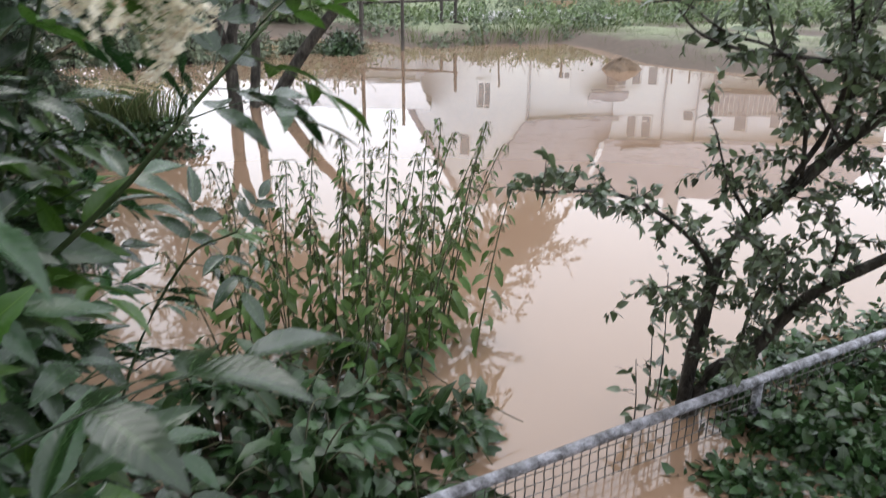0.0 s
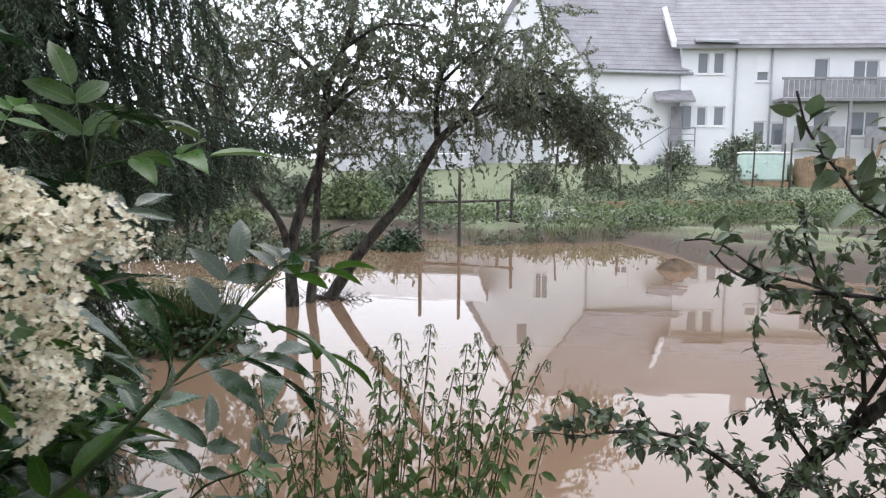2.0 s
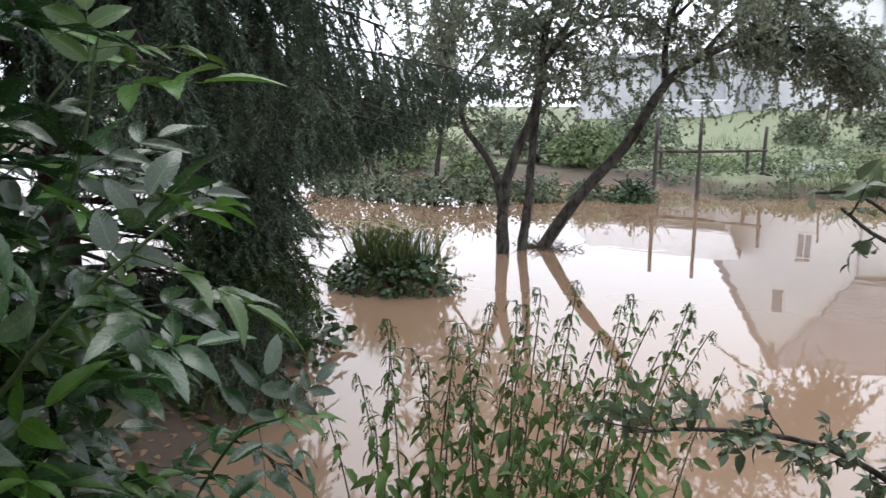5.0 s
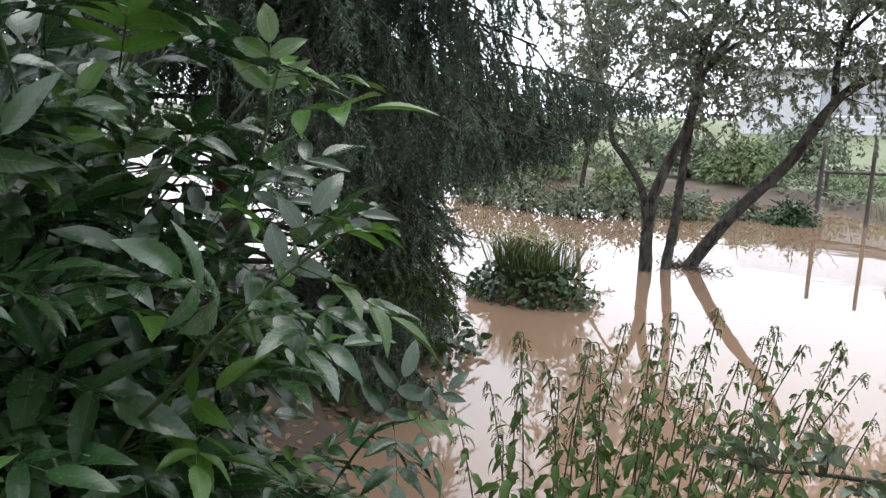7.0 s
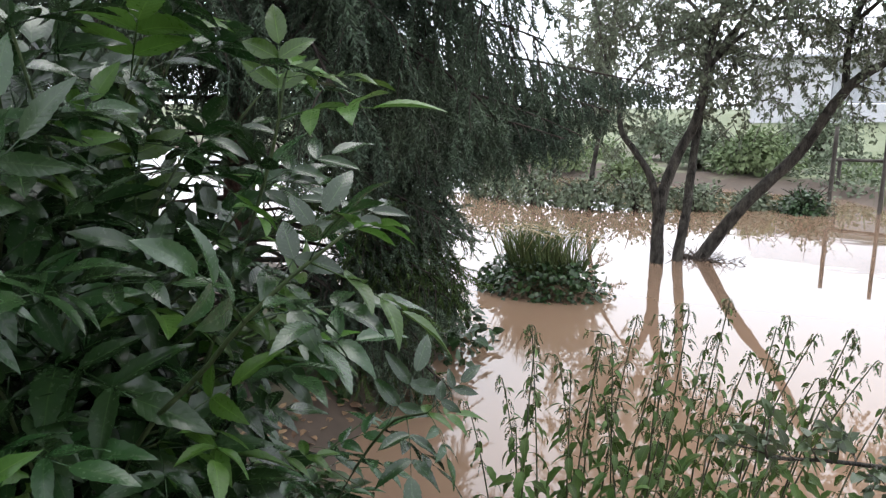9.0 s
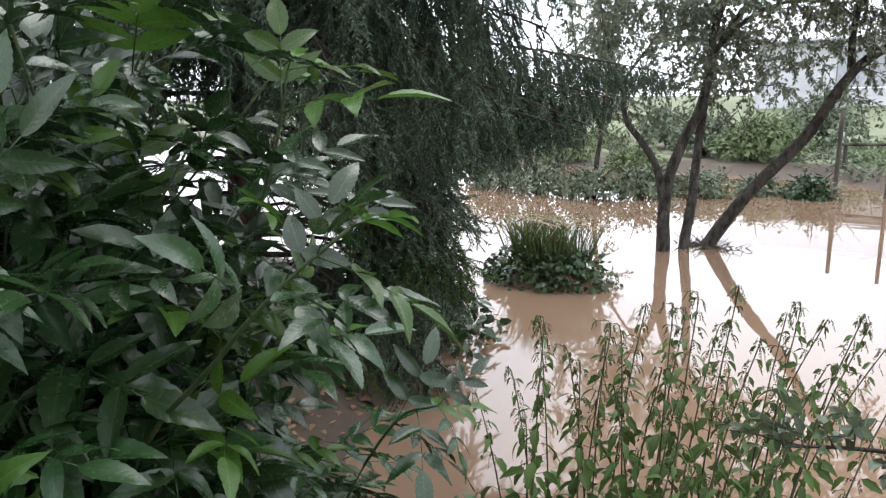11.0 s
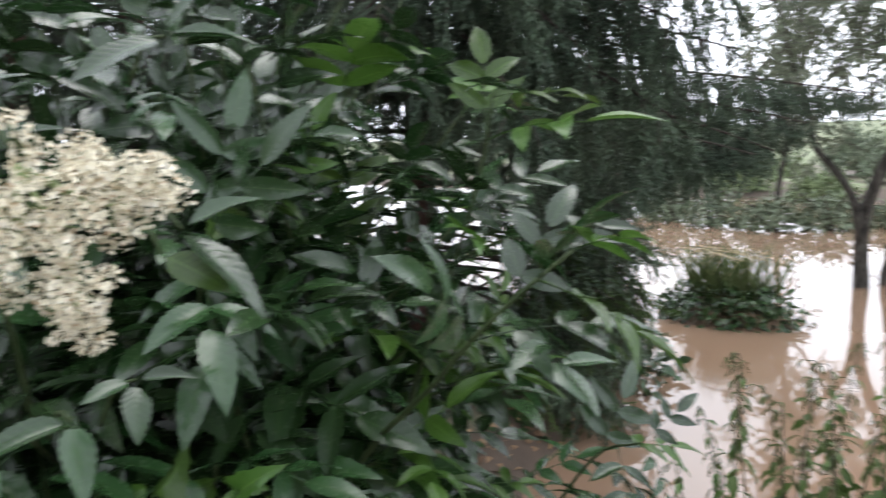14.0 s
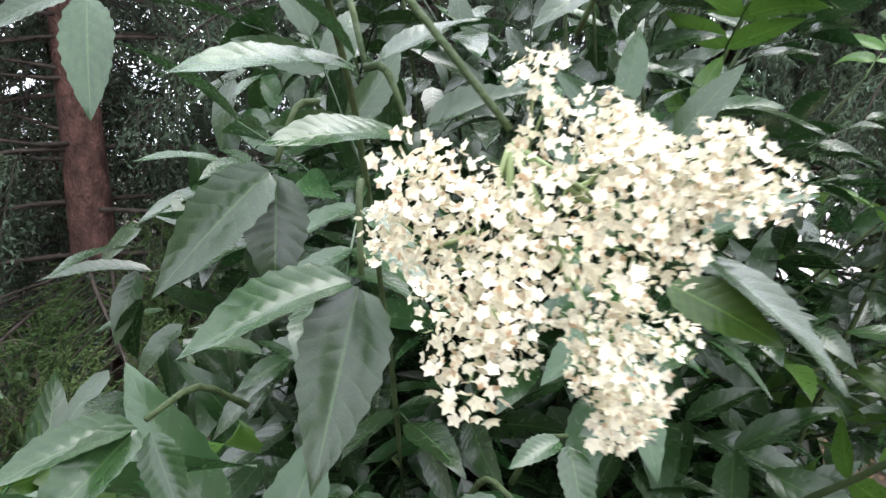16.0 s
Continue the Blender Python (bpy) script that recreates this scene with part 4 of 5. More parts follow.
# a young tree farther out, on the bushy islet; its leaf colour is paled for haze
young_tree = thing("young_fruit_tree", (-4.75, 8.92, -0.05), "slender young fruit tree with a loose haze-paled crown among low bushes", "tree")
yorg = np.array([-4.75, 8.92, -0.05])
twigs, crown = Soup(), Soup()
for name, pts, r0, r1 in (("trunk", [(-4.75, 8.92, -0.3), (-4.7, 8.94, 0.5), (-4.62, 8.97, 1.2), (-4.58, 9.0, 2.1), (-4.5, 9.0, 3.2)], 0.045, 0.012),
                          ("limb", [(-4.66, 8.95, 0.9), (-4.85, 8.8, 1.4), (-4.95, 8.7, 2.0), (-5.05, 8.7, 2.6)], 0.026, 0.008),
                          ("limb", [(-4.62, 8.97, 1.2), (-4.25, 9.0, 1.7), (-3.9, 9.05, 2.2), (-3.75, 9.1, 2.8)], 0.026, 0.008),
                          ("limb", [(-4.6, 8.98, 1.7), (-4.66, 9.2, 2.2), (-4.7, 9.4, 2.9)], 0.02, 0.007)):
    line = curve_points(pts, 5)
    v, f = tube(line, r0, r1, 8, 0.08)
    part(name, (v - yorg, f), M_BARK, young_tree)
    grow_twigs(twigs, crown, line, 0.34, 0.032, 0.5, PLUM_LEAF, 0.05, 0.06, 1.0, 2, 0.014, 0.0045)
part("twig_network", (lambda q: (q[0] - yorg, q[1]))(twigs.get()), M_TWIG, young_tree)
part("crown", (lambda q: (q[0] - yorg, q[1], q[2]))(crown.get()), M_PLUM, young_tree, "thin crown of leaves, their green paled and greyed for haze")
# drift caught at the foot of the trunks
s = Soup()
for _ in range(90):
    a = rng.uniform(0, 6.28)
    p = np.array([-2.22 + rng.normal() * 0.14, 6.3 + rng.normal() * 0.08, 0.0])
    s.add(*tube([p, p + np.array([math.cos(a) * 0.12, math.sin(a) * 0.12, rng.uniform(0.0, 0.1)])], 0.004, 0.002, 4))
tagged(part("drift_twigs", s.get(), M_TWIG), "dark drift of twigs caught at the tree's foot", "drift", kind="stuff")
stick = part("floating_stick", tube(curve_points([(-4.6, 11.6, 0.01), (-3.9, 11.2, 0.03), (-3.1, 11.0, 0.01)], 4), 0.018, 0.01, 6, 0.1), M_STRAW)
tagged(stick, "pale stick floating on the flood", "stick")


# ---- grassy island in the water ----
tuss = mound("grass_tussock", (-2.6, 4.32, 0), 0.46, 0.34, 0.2, M_SOIL, "dark earth island overgrown with nettles and grass", "tussock")
s = Soup()
BROAD = leaf_shape(1, 0.62, 4, 0.2, 0.35, teeth=0.12)
for k in range(14):
    a = k * 0.449
    clump_leaves(s, (math.cos(a) * 0.24, math.sin(a) * 0.16, -0.02), (0.3, 0.24, 0.34), 200, 0.05, 0.5, BROAD, 0.5)
part("broad_leaves", s.get(), M_BRAMBLE, tuss)
s = Soup()
for _ in range(26):
    a, q = rng.uniform(0, 6.28), math.sqrt(rng.random())
    grass_tuft(s, (math.cos(a) * q * 0.26, math.sin(a) * q * 0.18 + 0.04, 0.16), 0.08, 30, 0.33, 0.6)
part("grass", s.get(), M_GRASS, tuss)
s = Soup()
for _ in range(30):
    p = np.array([-0.1 + rng.normal() * 0.15, rng.normal() * 0.1, 0.3])
    s.add(*tube(curve_points([p, p + np.array([0.12 + rng.normal() * 0.1, -0.05, 0.14]), p + np.array([0.3 + rng.normal() * 0.12, -0.1, 0.12])], 3), 0.003, 0.0015, 4))
part("dry_straw", s.get(), M_STRAW, tuss)


# ---- spruces ----
def branchlet(length, needle, n, mat_width=0.0027):
    """A twig along +y with needles round it."""
    s = Soup()
    s.add(*tube([(0, 0, 0), (0, length * 0.5, -0.004), (0, length, -0.015)], 0.0022, 0.001, 3))
    for k in range(n):
        y = length * (k + 0.5) / n
        a = k * 2.4 + rng.normal() * 0.3
        d = unit(np.array([math.cos(a), 0.75 + 0.2 * rng.random(), math.sin(a) * 0.8]))
        p = np.array([0, y, -0.015 * (y / length) ** 2])
        w = unit(np.cross(d, rng.normal(size=3))) * mat_width
        s.add([p - w, p + w, p + d * needle * rng.uniform(0.7, 1.1)], [(0, 1, 2)])
    return s.get()


BRANCHLETS = [branchlet(0.13, 0.023, 34, 0.0033), branchlet(0.11, 0.022, 29, 0.0033), branchlet(0.15, 0.023, 38, 0.0033)]
COARSE = [branchlet(0.17, 0.036, 9, 0.0075), branchlet(0.2, 0.036, 10, 0.0075), branchlet(0.15, 0.034, 8, 0.0075)]


def spruce_bough(tree, org, base, azimuth, length, rise, sag, density, mat, hang=1.0, bare=0.2, tip_up=0.0, r=0.014, size=1.0, sprays=None):
    a = radians(azimuth)
    out = np.array([math.cos(a), math.sin(a), 0])
    side = np.array([-out[1], out[0], 0])
    line = []
    for k in range(9):
        q = k / 8
        line.append(np.asarray(base) + out * length * q + np.array([0, 0, rise * q - sag * q * q + tip_up * q ** 4]) + side * 0.04 * math.sin(3 * q + azimuth))
    line = np.array(line)
    wood, green = Soup(), Soup()
    wood.add(*tube(line, r, r * 0.25, 6))
    tassel = 1.1 < hang < 1.4
    n_side = int(length / (0.115 if tassel else 0.075))
    for k in range(n_side):
        q = bare + (1 - bare) * (k + 0.5) / n_side
        p = np.array([np.interp(q, np.linspace(0, 1, 9), line[:, i]) for i in range(3)])
        for sg in (-1, 1):
            ln = ((0.05 + 0.62 * (1 - q)) if hang > 1.4 else (0.2 + 0.3 * (1 - q) * min(1, length))) * rng.uniform(0.6, 1.3) * (1.35 if tassel else 1.0)
            d0 = unit(out * 0.55 + side * sg * rng.uniform(0.5, 1.0) + np.array([0, 0, -0.25 * hang]))
            pts = [p]
            d = d0
            for _ in range(4):
                d = unit(d + np.array([0, 0, -0.38 * hang]) + rng.normal(size=3) * 0.08)
                pts.append(pts[-1] + d * ln / 4)
            pts = np.array(pts)
            wood.add(*tube(pts, 0.004, 0.0015, 3))
            m = max(3, int(ln / 0.038 * density))
            for j in range(m):
                w = (j + 0.4) / m * 4
                i0 = min(int(w), 3)
                pp = pts[i0] + (pts[i0 + 1] - pts[i0]) * (w - i0)
                ax = pts[i0 + 1] - pts[i0]
                dd = unit(unit(ax) * 1.0 + np.cross(unit(ax), rng.normal(size=3)) * (0.34 if tassel else 0.55) + np.array([0, 0, -0.4 * hang]))
                v, f, u = (sprays or BRANCHLETS)[rng.integers(3)]
                green.add(pp + v * size * rng.uniform(0.65, 1.15) @ frame_of(dd, rng.normal(size=3)), f)
    bough = part("bough", (lambda q: (q[0] - org, q[1]))(wood.get()), M_SPDEAD, tree)
    part("needles", (lambda q: (q[0] - org, q[1]))(green.get()), mat, bough)


def dead_twigs(soup, base, azimuth, length):
    a = radians(azimuth)
    p = np.array(base, float)
    d = np.array([math.cos(a), math.sin(a), 0.1])
    pts = [p]
    for _ in range(6):
        d = unit(d + rng.normal(size=3) * 0.15 + np.array([0, 0, -0.06]))
        pts.append(pts[-1] + d * length / 6)
    pts = np.array(pts)
    soup.add(*tube(pts, 0.011, 0.003, 5))
    for _ in range(14):
        k = rng.integers(1, 6)
        e = unit(d + rng.normal(size=3) * 0.9)
        q1 = pts[k] + e * length * 0.18
        q2 = q1 + unit(e + rng.normal(size=3) * 0.5) * length * 0.16
        soup.add(*tube([pts[k], q1, q2], 0.003, 0.001, 3))


def spruce(x, y, z, height, radius, label, boughs):
    ob = thing("spruce", (x, y, z), label, "tree", "spruces on the near bank")
    org = np.array([x, y, z])
    v, f = tube([(0, 0, -0.2), (0.01, 0.0, 0.5), (0.03, 0.02, height * 0.4), (0.02, 0.03, height)], radius, radius * 0.3, 12, 0.06)
    part("trunk", (v, f), M_SPBARK, ob)
    dead = Soup()
    for k in range(int(height * 13)):
        h = rng.uniform(0.3, height * 0.75)
        dead_twigs(dead, (radius * 0.5, 0, h), rng.uniform(0, 360), rng.uniform(0.5, 1.0))
    part("dead_wood", dead.get(), M_SPDEAD, ob, "bare grey-brown inner branches")
    for b in boughs:
        spruce_bough(ob, org, **b)
    return ob


SPX, SPY = -2.85, 2.05
bl = []
for h in np.arange(0.35, 3.4, 0.15):
    for k in range(5):
        az = k * 72 + h * 130 + rng.normal() * 12
        facing = math.cos(radians(az) - math.atan2(-2.0, 2.9))
        waterside = math.cos(radians(az + 18))
        reach = 1.08 if h < 0.9 else 1.25
        bare_inside = 0.6 < h < 1.5
        if h > 1.2 and waterside > 0.9:
            reach = 1.25 + 0.25 * min(1, (h - 1.2) / 0.4)
        elif h > 1.2 and waterside > 0.2:
            reach = 1.1
        if facing < -0.35 and (k % 2 or bare_inside):
            continue
        if bare_inside and math.cos(radians(az + 45)) > 0.75:
            continue
        bl.append(dict(base=(SPX, SPY, h), azimuth=az, length=reach * rng.uniform(0.82, 1.08), rise=0.12 if h > 1.2 else 0.05, sag=0.34 + 0.14 * rng.random(), density=0.95, bare=0.6 if bare_inside else 0.25, sprays=None if facing > -0.1 and h < 2.2 else COARSE, mat=M_SPRUCE if facing < 0.75 or h < 0.8 else (M_SPRUCEL if rng.random() < 0.3 else M_SPRUCE), hang=1.2 if h > 1.3 else 1.0))
# short shaded boughs close to the trunk
for h in np.arange(1.6, 2.5, 0.15):
    for k in range(3):
        bl.append(dict(base=(SPX, SPY, h), azimuth=k * 120 + h * 170, length=rng.uniform(0.5, 0.8), rise=0.0, sag=0.2, density=1.0, mat=M_SPRUCE, hang=1.3, bare=0.1, sprays=COARSE))
# full green lower boughs on the water side
for h in np.arange(0.4, 1.3, 0.1):
    for az in (rng.uniform(-4, 24), rng.uniform(22, 52)):
        bl.append(dict(base=(SPX, SPY, h), azimuth=az, length=rng.uniform(0.85, 1.08), rise=0.1, sag=0.32 + 0.1 * rng.random(), density=1.0, bare=0.6 if h > 0.6 else 0.4, mat=M_SPRUCEL if rng.random() < 0.45 else M_SPRUCE, hang=0.75))
# high boughs that hang out over the bank like curtains
for h in np.arange(1.66, 2.75, 0.2):
    for az in (rng.uniform(-28, -12), rng.uniform(-10, 4)):
        bl.append(dict(base=(SPX, SPY, h), azimuth=az, length=rng.uniform(1.45, 1.66), rise=0.1, sag=0.4 + 0.12 * rng.random(), density=1.5, bare=0.35, mat=M_SPRUCE, hang=1.35))
# the long bough that reaches out over the water
bl.append(dict(base=(SPX, SPY, 1.58), azimuth=61, length=2.45, rise=-0.05, sag=0.16, density=2.3, mat=M_SPRUCE, hang=1.5, bare=0.3))
bl.append(dict(base=(SPX, SPY, 1.5), azimuth=54, length=1.75, rise=-0.1, sag=0.3, density=2.3, mat=M_SPRUCE, hang=1.6, bare=0.3))
for zz, az, ln in ((1.5, 58, 1.95), (1.44, 57, 1.7), (1.36, 52, 1.6), (1.32, 50, 1.4)):
    bl.append(dict(base=(SPX, SPY, zz), azimuth=az, length=ln, rise=-0.05, sag=0.22, density=2.2, mat=M_SPRUCE, hang=1.7, bare=0.35))
spruce(SPX, SPY, 0.0, 5.5, 0.11, "dark spruce with drooping boughs reaching over the water", bl)
bl = []
for h in np.arange(0.5, 3.4, 0.24):
    for k in range(4):
        az = k * 90 + h * 100 + rng.normal() * 15
        if -50 < (az + 180) % 360 - 180 < 60 and h > 0.95:
            continue
        bl.append(dict(base=(-3.9, -0.6, h), azimuth=az, length=rng.uniform(0.9, 1.3), rise=0.1, sag=0.35, density=0.8, mat=M_SPRUCE, hang=0.8, sprays=COARSE))
for h, az in ((0.75, 10), (0.7, 35), (0.62, -20), (0.95, 55)):
    bl.append(dict(base=(-3.9, -0.6, h), azimuth=az, length=1.35, rise=0.0, sag=0.25, density=1.0, mat=M_SPRUCEL, hang=0.6))
bare_spruce = spruce(-3.9, -0.6, 0.1, 6.0, 0.145, "spruce with a bare reddish trunk and dead inner twigs", bl)
bl = []
for h in np.arange(0.4, 3.6, 0.3):
    for k in range(4):
        az = k * 90 + h * 77 + rng.normal() * 15
        bl.append(dict(base=(-4.2, 0.6, h), azimuth=az, length=rng.uniform(0.9, 1.25), rise=0.1, sag=0.35, density=0.8, mat=M_SPRUCE, hang=0.9, sprays=COARSE))
dense_spruce = spruce(-4.2, 0.6, 0.1, 6.0, 0.11, "dense dark spruce behind the elder bush", bl)
for x, y, a in ((-5.3, -0.9, 130), (-6.5, 0.1, 250), (-5.3, 1.5, 40), (-5.4, -2.3, 200), (-6.9, -1.6, 310), (-7.3, 2.0, 80)):
    tagged(copy_thing(dense_spruce, pose(x, y, 0.1, 0, 0, a)), "dark spruce in the row behind the elder bush")
# low growth on the bank under the spruce
bank = thing("bank_undergrowth", (-2.2, 2.2, 0.03), "dark leafy undergrowth at the muddy water's edge", "undergrowth")
s = Soup()
for x, y, r in ((-2.25, 2.75, 0.3), (-2.3, 2.35, 0.3), (-2.35, 3.0, 0.28), (-2.1, 1.85, 0.22), (-2.45, 2.0, 0.35), (-1.95, 1.5, 0.2)):
    clump_leaves(s, (x + 2.2, y - 2.2, -0.05), (r, r, r * 1.1), 260, 0.06, 0.4, BROAD, 0.4)
part("leaves", s.get(), M_BRAMBLE, bank)
s = Soup()
for _ in range(420):
    x = rng.uniform(-2.1, -0.9)
    y = float(shore_near(np.array(x))) - rng.uniform(-0.05, 0.5)
    p = np.array([x, y, float(ground_height(np.array(x), np.array(y))) + 0.01])
    scatter(s, BROAD, [p], [(rng.normal(), rng.normal(), 0.1)], [(rng.normal() * 0.3, rng.normal() * 0.3, 1)], [rng.uniform(0.03, 0.06)])
tagged(part("leaf_litter", s.get(), M_LITTER), "wet brown fallen leaves on the mud", "leaf litter", kind="stuff")


# ---- elder bush ----
def elder_leaf(pairs, size, flop, seed):
    """A compound leaf along +y: a stalk with opposite leaflets and one at its end."""
    stalk, blade = Soup(), Soup()
    ln = size * 1.55
    pts = np.array([(0, ln * q, -flop * ln * q * q * 0.4) for q in np.linspace(0, 1, 6)])
    stalk.add(*tube(pts, 0.0017, 0.001, 5))
    r = random.Random(seed)

    def leaflet_shape(ln, wd):
        return leaf_shape(ln, wd, 16, r.uniform(0.1, 0.42), r.uniform(0.15, 0.6), 0.018 * r.uniform(0, 1), 0.05, 1.0, 2, r.uniform(0.95, 1.15))
    for k in range(pairs):
        q = 0.4 + 0.38 * k
        p = np.array([0, ln * q, -flop * ln * q * q * 0.4])
        for sg in (-1, 1):
            sh = leaflet_shape(size * r.uniform(0.82, 1.08), size * r.uniform(0.31, 0.4))
            scatter(blade, sh, [p], [(sg * 0.9, r.uniform(0.3, 0.75), r.uniform(-0.28, 0.12))], [(sg * r.uniform(-0.25, 0.25), r.uniform(-0.1, 0.2), 1)], [1.0])
    sh = leaflet_shape(size * 1.15, size * 0.4)
    scatter(blade, sh, [pts[-1]], [(r.uniform(-0.2, 0.2), 1, -0.35 * flop - 0.05)], [(0, 0.2, 1)], [1.0])
    return stalk.get(), blade.get()


elder = thing("elder_bush", (-1.0, 0.4, 0.1), "large dark green elder bush with serrated compound leaves", "bush")
eorg = np.array([-1.0, 0.4, 0.1])
variants = []
for k in range(8):
    st, bld = elder_leaf(2, 0.102 + 0.014 * (k % 3), 0.4 + 0.15 * (k % 4), k + 3)
    me = mesh_from("leaf", *(lambda a, b: (np.vstack([a[0], b[0]]), list(a[1]) + [tuple(i + len(a[0]) for i in f) for f in b[1]], M_ELDER, np.vstack([a[2], b[2]])))(st, bld))
    variants.append(me)
young = []
for me in variants[:3]:
    me = me.copy()
    me.materials[0] = M_ELYOUNG_LIT
    young.append(me)
ELDER_BLADES = [leaf_shape(0.105, 0.04, 8, 0.15 + 0.06 * k, 0.15 + 0.12 * k, 0.01, 0.04, 1.0, 1, 1.05) for k in range(4)]


def hang_leaf(p, d, up, size, young_or_lit=False):
    kinds = young if young_or_lit else variants
    k = int(rng.integers(len(kinds)))
    fr = frame_of(d, up)
    ob = part("leaf", kinds[k], M_ELDER, elder)
    ob.matrix_basis = Matrix.Translation(Vector(p - eorg)) @ Matrix(fr.T.tolist()).to_4x4() @ Matrix.Scale(size, 4)


def elder_stem(pts, r0=0.009, nodes=6, first=0.35, size=1.0, last=1.0):
    line = curve_points(pts, 4)
    v, f = tube(line, r0 * 0.75, 0.002, 6)
    part("stem", (v - eorg, f), M_ELSTEM, elder)
    n = len(line) - 1
    turn = rng.uniform(0, 3)
    for k in range(nodes):
        q = first + (last - first) * k / max(nodes - 1, 1)
        i = min(int(q * n), n - 1)
        p = line[i] + (line[i + 1] - line[i]) * (q * n - i)
        ax = unit(line[i + 1] - line[i])
        fr = frame_of(ax, (math.cos(turn + k * 1.57), math.sin(turn + k * 1.57), 0.2))
        for sg in (-1, 1):
            d = unit(fr[2] * sg + ax * 0.5 + np.array([0, 0, 0.1]) + rng.normal(size=3) * 0.12)
            out = unit((p - np.array([-1.2, 0.35, 0.7])) * np.array([1, 1, 0.4]))
            d = unit(d * 0.85 + out * 0.5 + np.array([0, 0, rng.uniform(-0.3, 0.12)]))
            # Outer young leaves; their brighter green also paints light onto this side.
            hang_leaf(p, d, np.array([0, 0, 1.0]) + out * 0.35 + rng.normal(size=3) * 0.28, size * (1.0 - 0.25 * (k == nodes - 1)) * rng.uniform(0.8, 1.1), k >= nodes - 2 and p[1] > 0.4 and p[2] > 0.55 and rng.random() < 0.45)


# stems that show singly
elder_stem([(-0.8, 0.05, 0.1), (-0.62, 0.0, 0.6), (-0.5, -0.02, 0.86), (-0.44, -0.02, 0.92)], 0.004, 2, 0.7, 0.8)
elder_stem([(-0.95, 0.4, 0.1), (-0.78, 0.4, 0.7), (-0.58, 0.42, 0.93), (-0.5, 0.45, 1.02), (-0.45, 0.5, 1.08)], 0.006, 4, 0.62, 0.62)
elder_stem([(-1.0, 0.5, 0.1), (-0.9, 0.58, 0.7), (-0.78, 0.65, 1.1), (-0.74, 0.66, 1.25)], 0.006, 4, 0.5, 0.7)
elder_stem([(-1.0, 0.1, 0.1), (-0.85, 0.08, 0.8), (-0.64, 0.02, 1.16), (-0.52, -0.02, 1.27), (-0.455, -0.015, 1.265)], 0.004, 1, 0.5, 0.9, 0.5)
LEAFLETS = []
for k in range(4):
    me = mesh_from("leaflet", *(lambda q: (q[0], q[1], M_ELDER, q[2]))(leaf_shape(1, 1, 18, 0.08 + 0.05 * k, 0.3, 0.012, 0.05, 1.0, 2, 1.0 + 0.05 * k)))
    LEAFLETS.append(me)
LEAFLETS_BACKLIT = [me.copy() for me in LEAFLETS]
for me in LEAFLETS_BACKLIT:
    me.materials[0] = M_ELYOUNG_LIT


def leaflet(base, tip, width, up=(0.45, -0.1, 1.0), young_or_lit=False):
    """One blade from its stalk end to its tip."""
    base, tip, up = np.array(base), np.array(tip), np.array(up)
    length = np.linalg.norm(tip - base)
    fr = frame_of((tip - base) / length + unit(up) * 0.19, up)
    ob = part("leaflet", (LEAFLETS_BACKLIT if young_or_lit else LEAFLETS)[int(rng.integers(4))], M_ELDER, elder)
    ob.matrix_basis = Matrix.Translation(Vector(base - eorg)) @ Matrix(fr.T.tolist()).to_4x4() @ Matrix.Diagonal((length * width, length, length, 1))


def sprig(joint, from_stem, blades, young_or_lit=False):
    """A leaf stalk from a stem to its last joint, with the blades that spring from it."""
    line = curve_points([from_stem, (np.array(from_stem) + joint) / 2 + np.array([0, 0, 0.012]), joint], 3)
    part("stalk", (lambda q: (q[0] - eorg, q[1]))(tube(line, 0.0021, 0.0014, 6)), M_ELSTEM, elder)
    for tip, width, up in blades:
        away = unit(np.array(tip) - joint) * 0.006
        leaflet(np.array(joint) + away, tip, width, up, young_or_lit)


sprig((-0.479, -0.011, 1.219), (-0.525, -0.013, 1.264), [((-0.445, -0.095, 1.215), 0.33, (0.5, 0, 1)), ((-0.47, -0.06, 1.262), 0.36, (0.3, 0.1, 1)), ((-0.487, 0.046, 1.242), 0.36, (0.3, 0, 1))])
sprig((-0.46, 0.002, 1.19), (-0.479, -0.011, 1.219), [((-0.426, -0.064, 1.189), 0.33, (0.6, 0, 0.9)), ((-0.442, 0.055, 1.207), 0.42, (0.5, 0, 0.9))])
sprig((-0.484, -0.018, 1.13), (-0.51, -0.01, 1.17), [((-0.446, -0.1, 1.111), 0.36, (0.5, 0, 1)), ((-0.439, -0.053, 1.05), 0.44, (1, -0.1, 0.5))])
sprig((-0.488, -0.112, 1.078), (-0.54, -0.07, 1.06), [((-0.455, -0.17, 1.07), 0.34, (0.6, 0, 1)), ((-0.43, -0.157, 1.048), 0.34, (0.7, 0, 0.9)), ((-0.47, -0.1, 1.035), 0.45, (0.9, 0, 0.5))])
sprig((-0.545, -0.045, 1.18), (-0.56, -0.02, 1.21), [((-0.52, -0.11, 1.12), 0.4, (0.9, 0, 0.5)), ((-0.53, -0.053, 1.11), 0.5, (1, 0, 0.4))])
sprig((-0.43, 0.112, 1.14), (-0.5, 0.09, 1.17), [((-0.369, 0.14, 1.085), 0.36, (0.7, 0.4, 0.8)), ((-0.405, 0.158, 1.16), 0.4, (0.5, 0, 1))])
# A backlit blade: the brighter green imitates light coming through it.
sprig((-0.436, 0.1, 1.125), (-0.5, 0.09, 1.17), [((-0.391, 0.13, 1.1), 0.42, (0.3, -0.6, 0.7))], True)
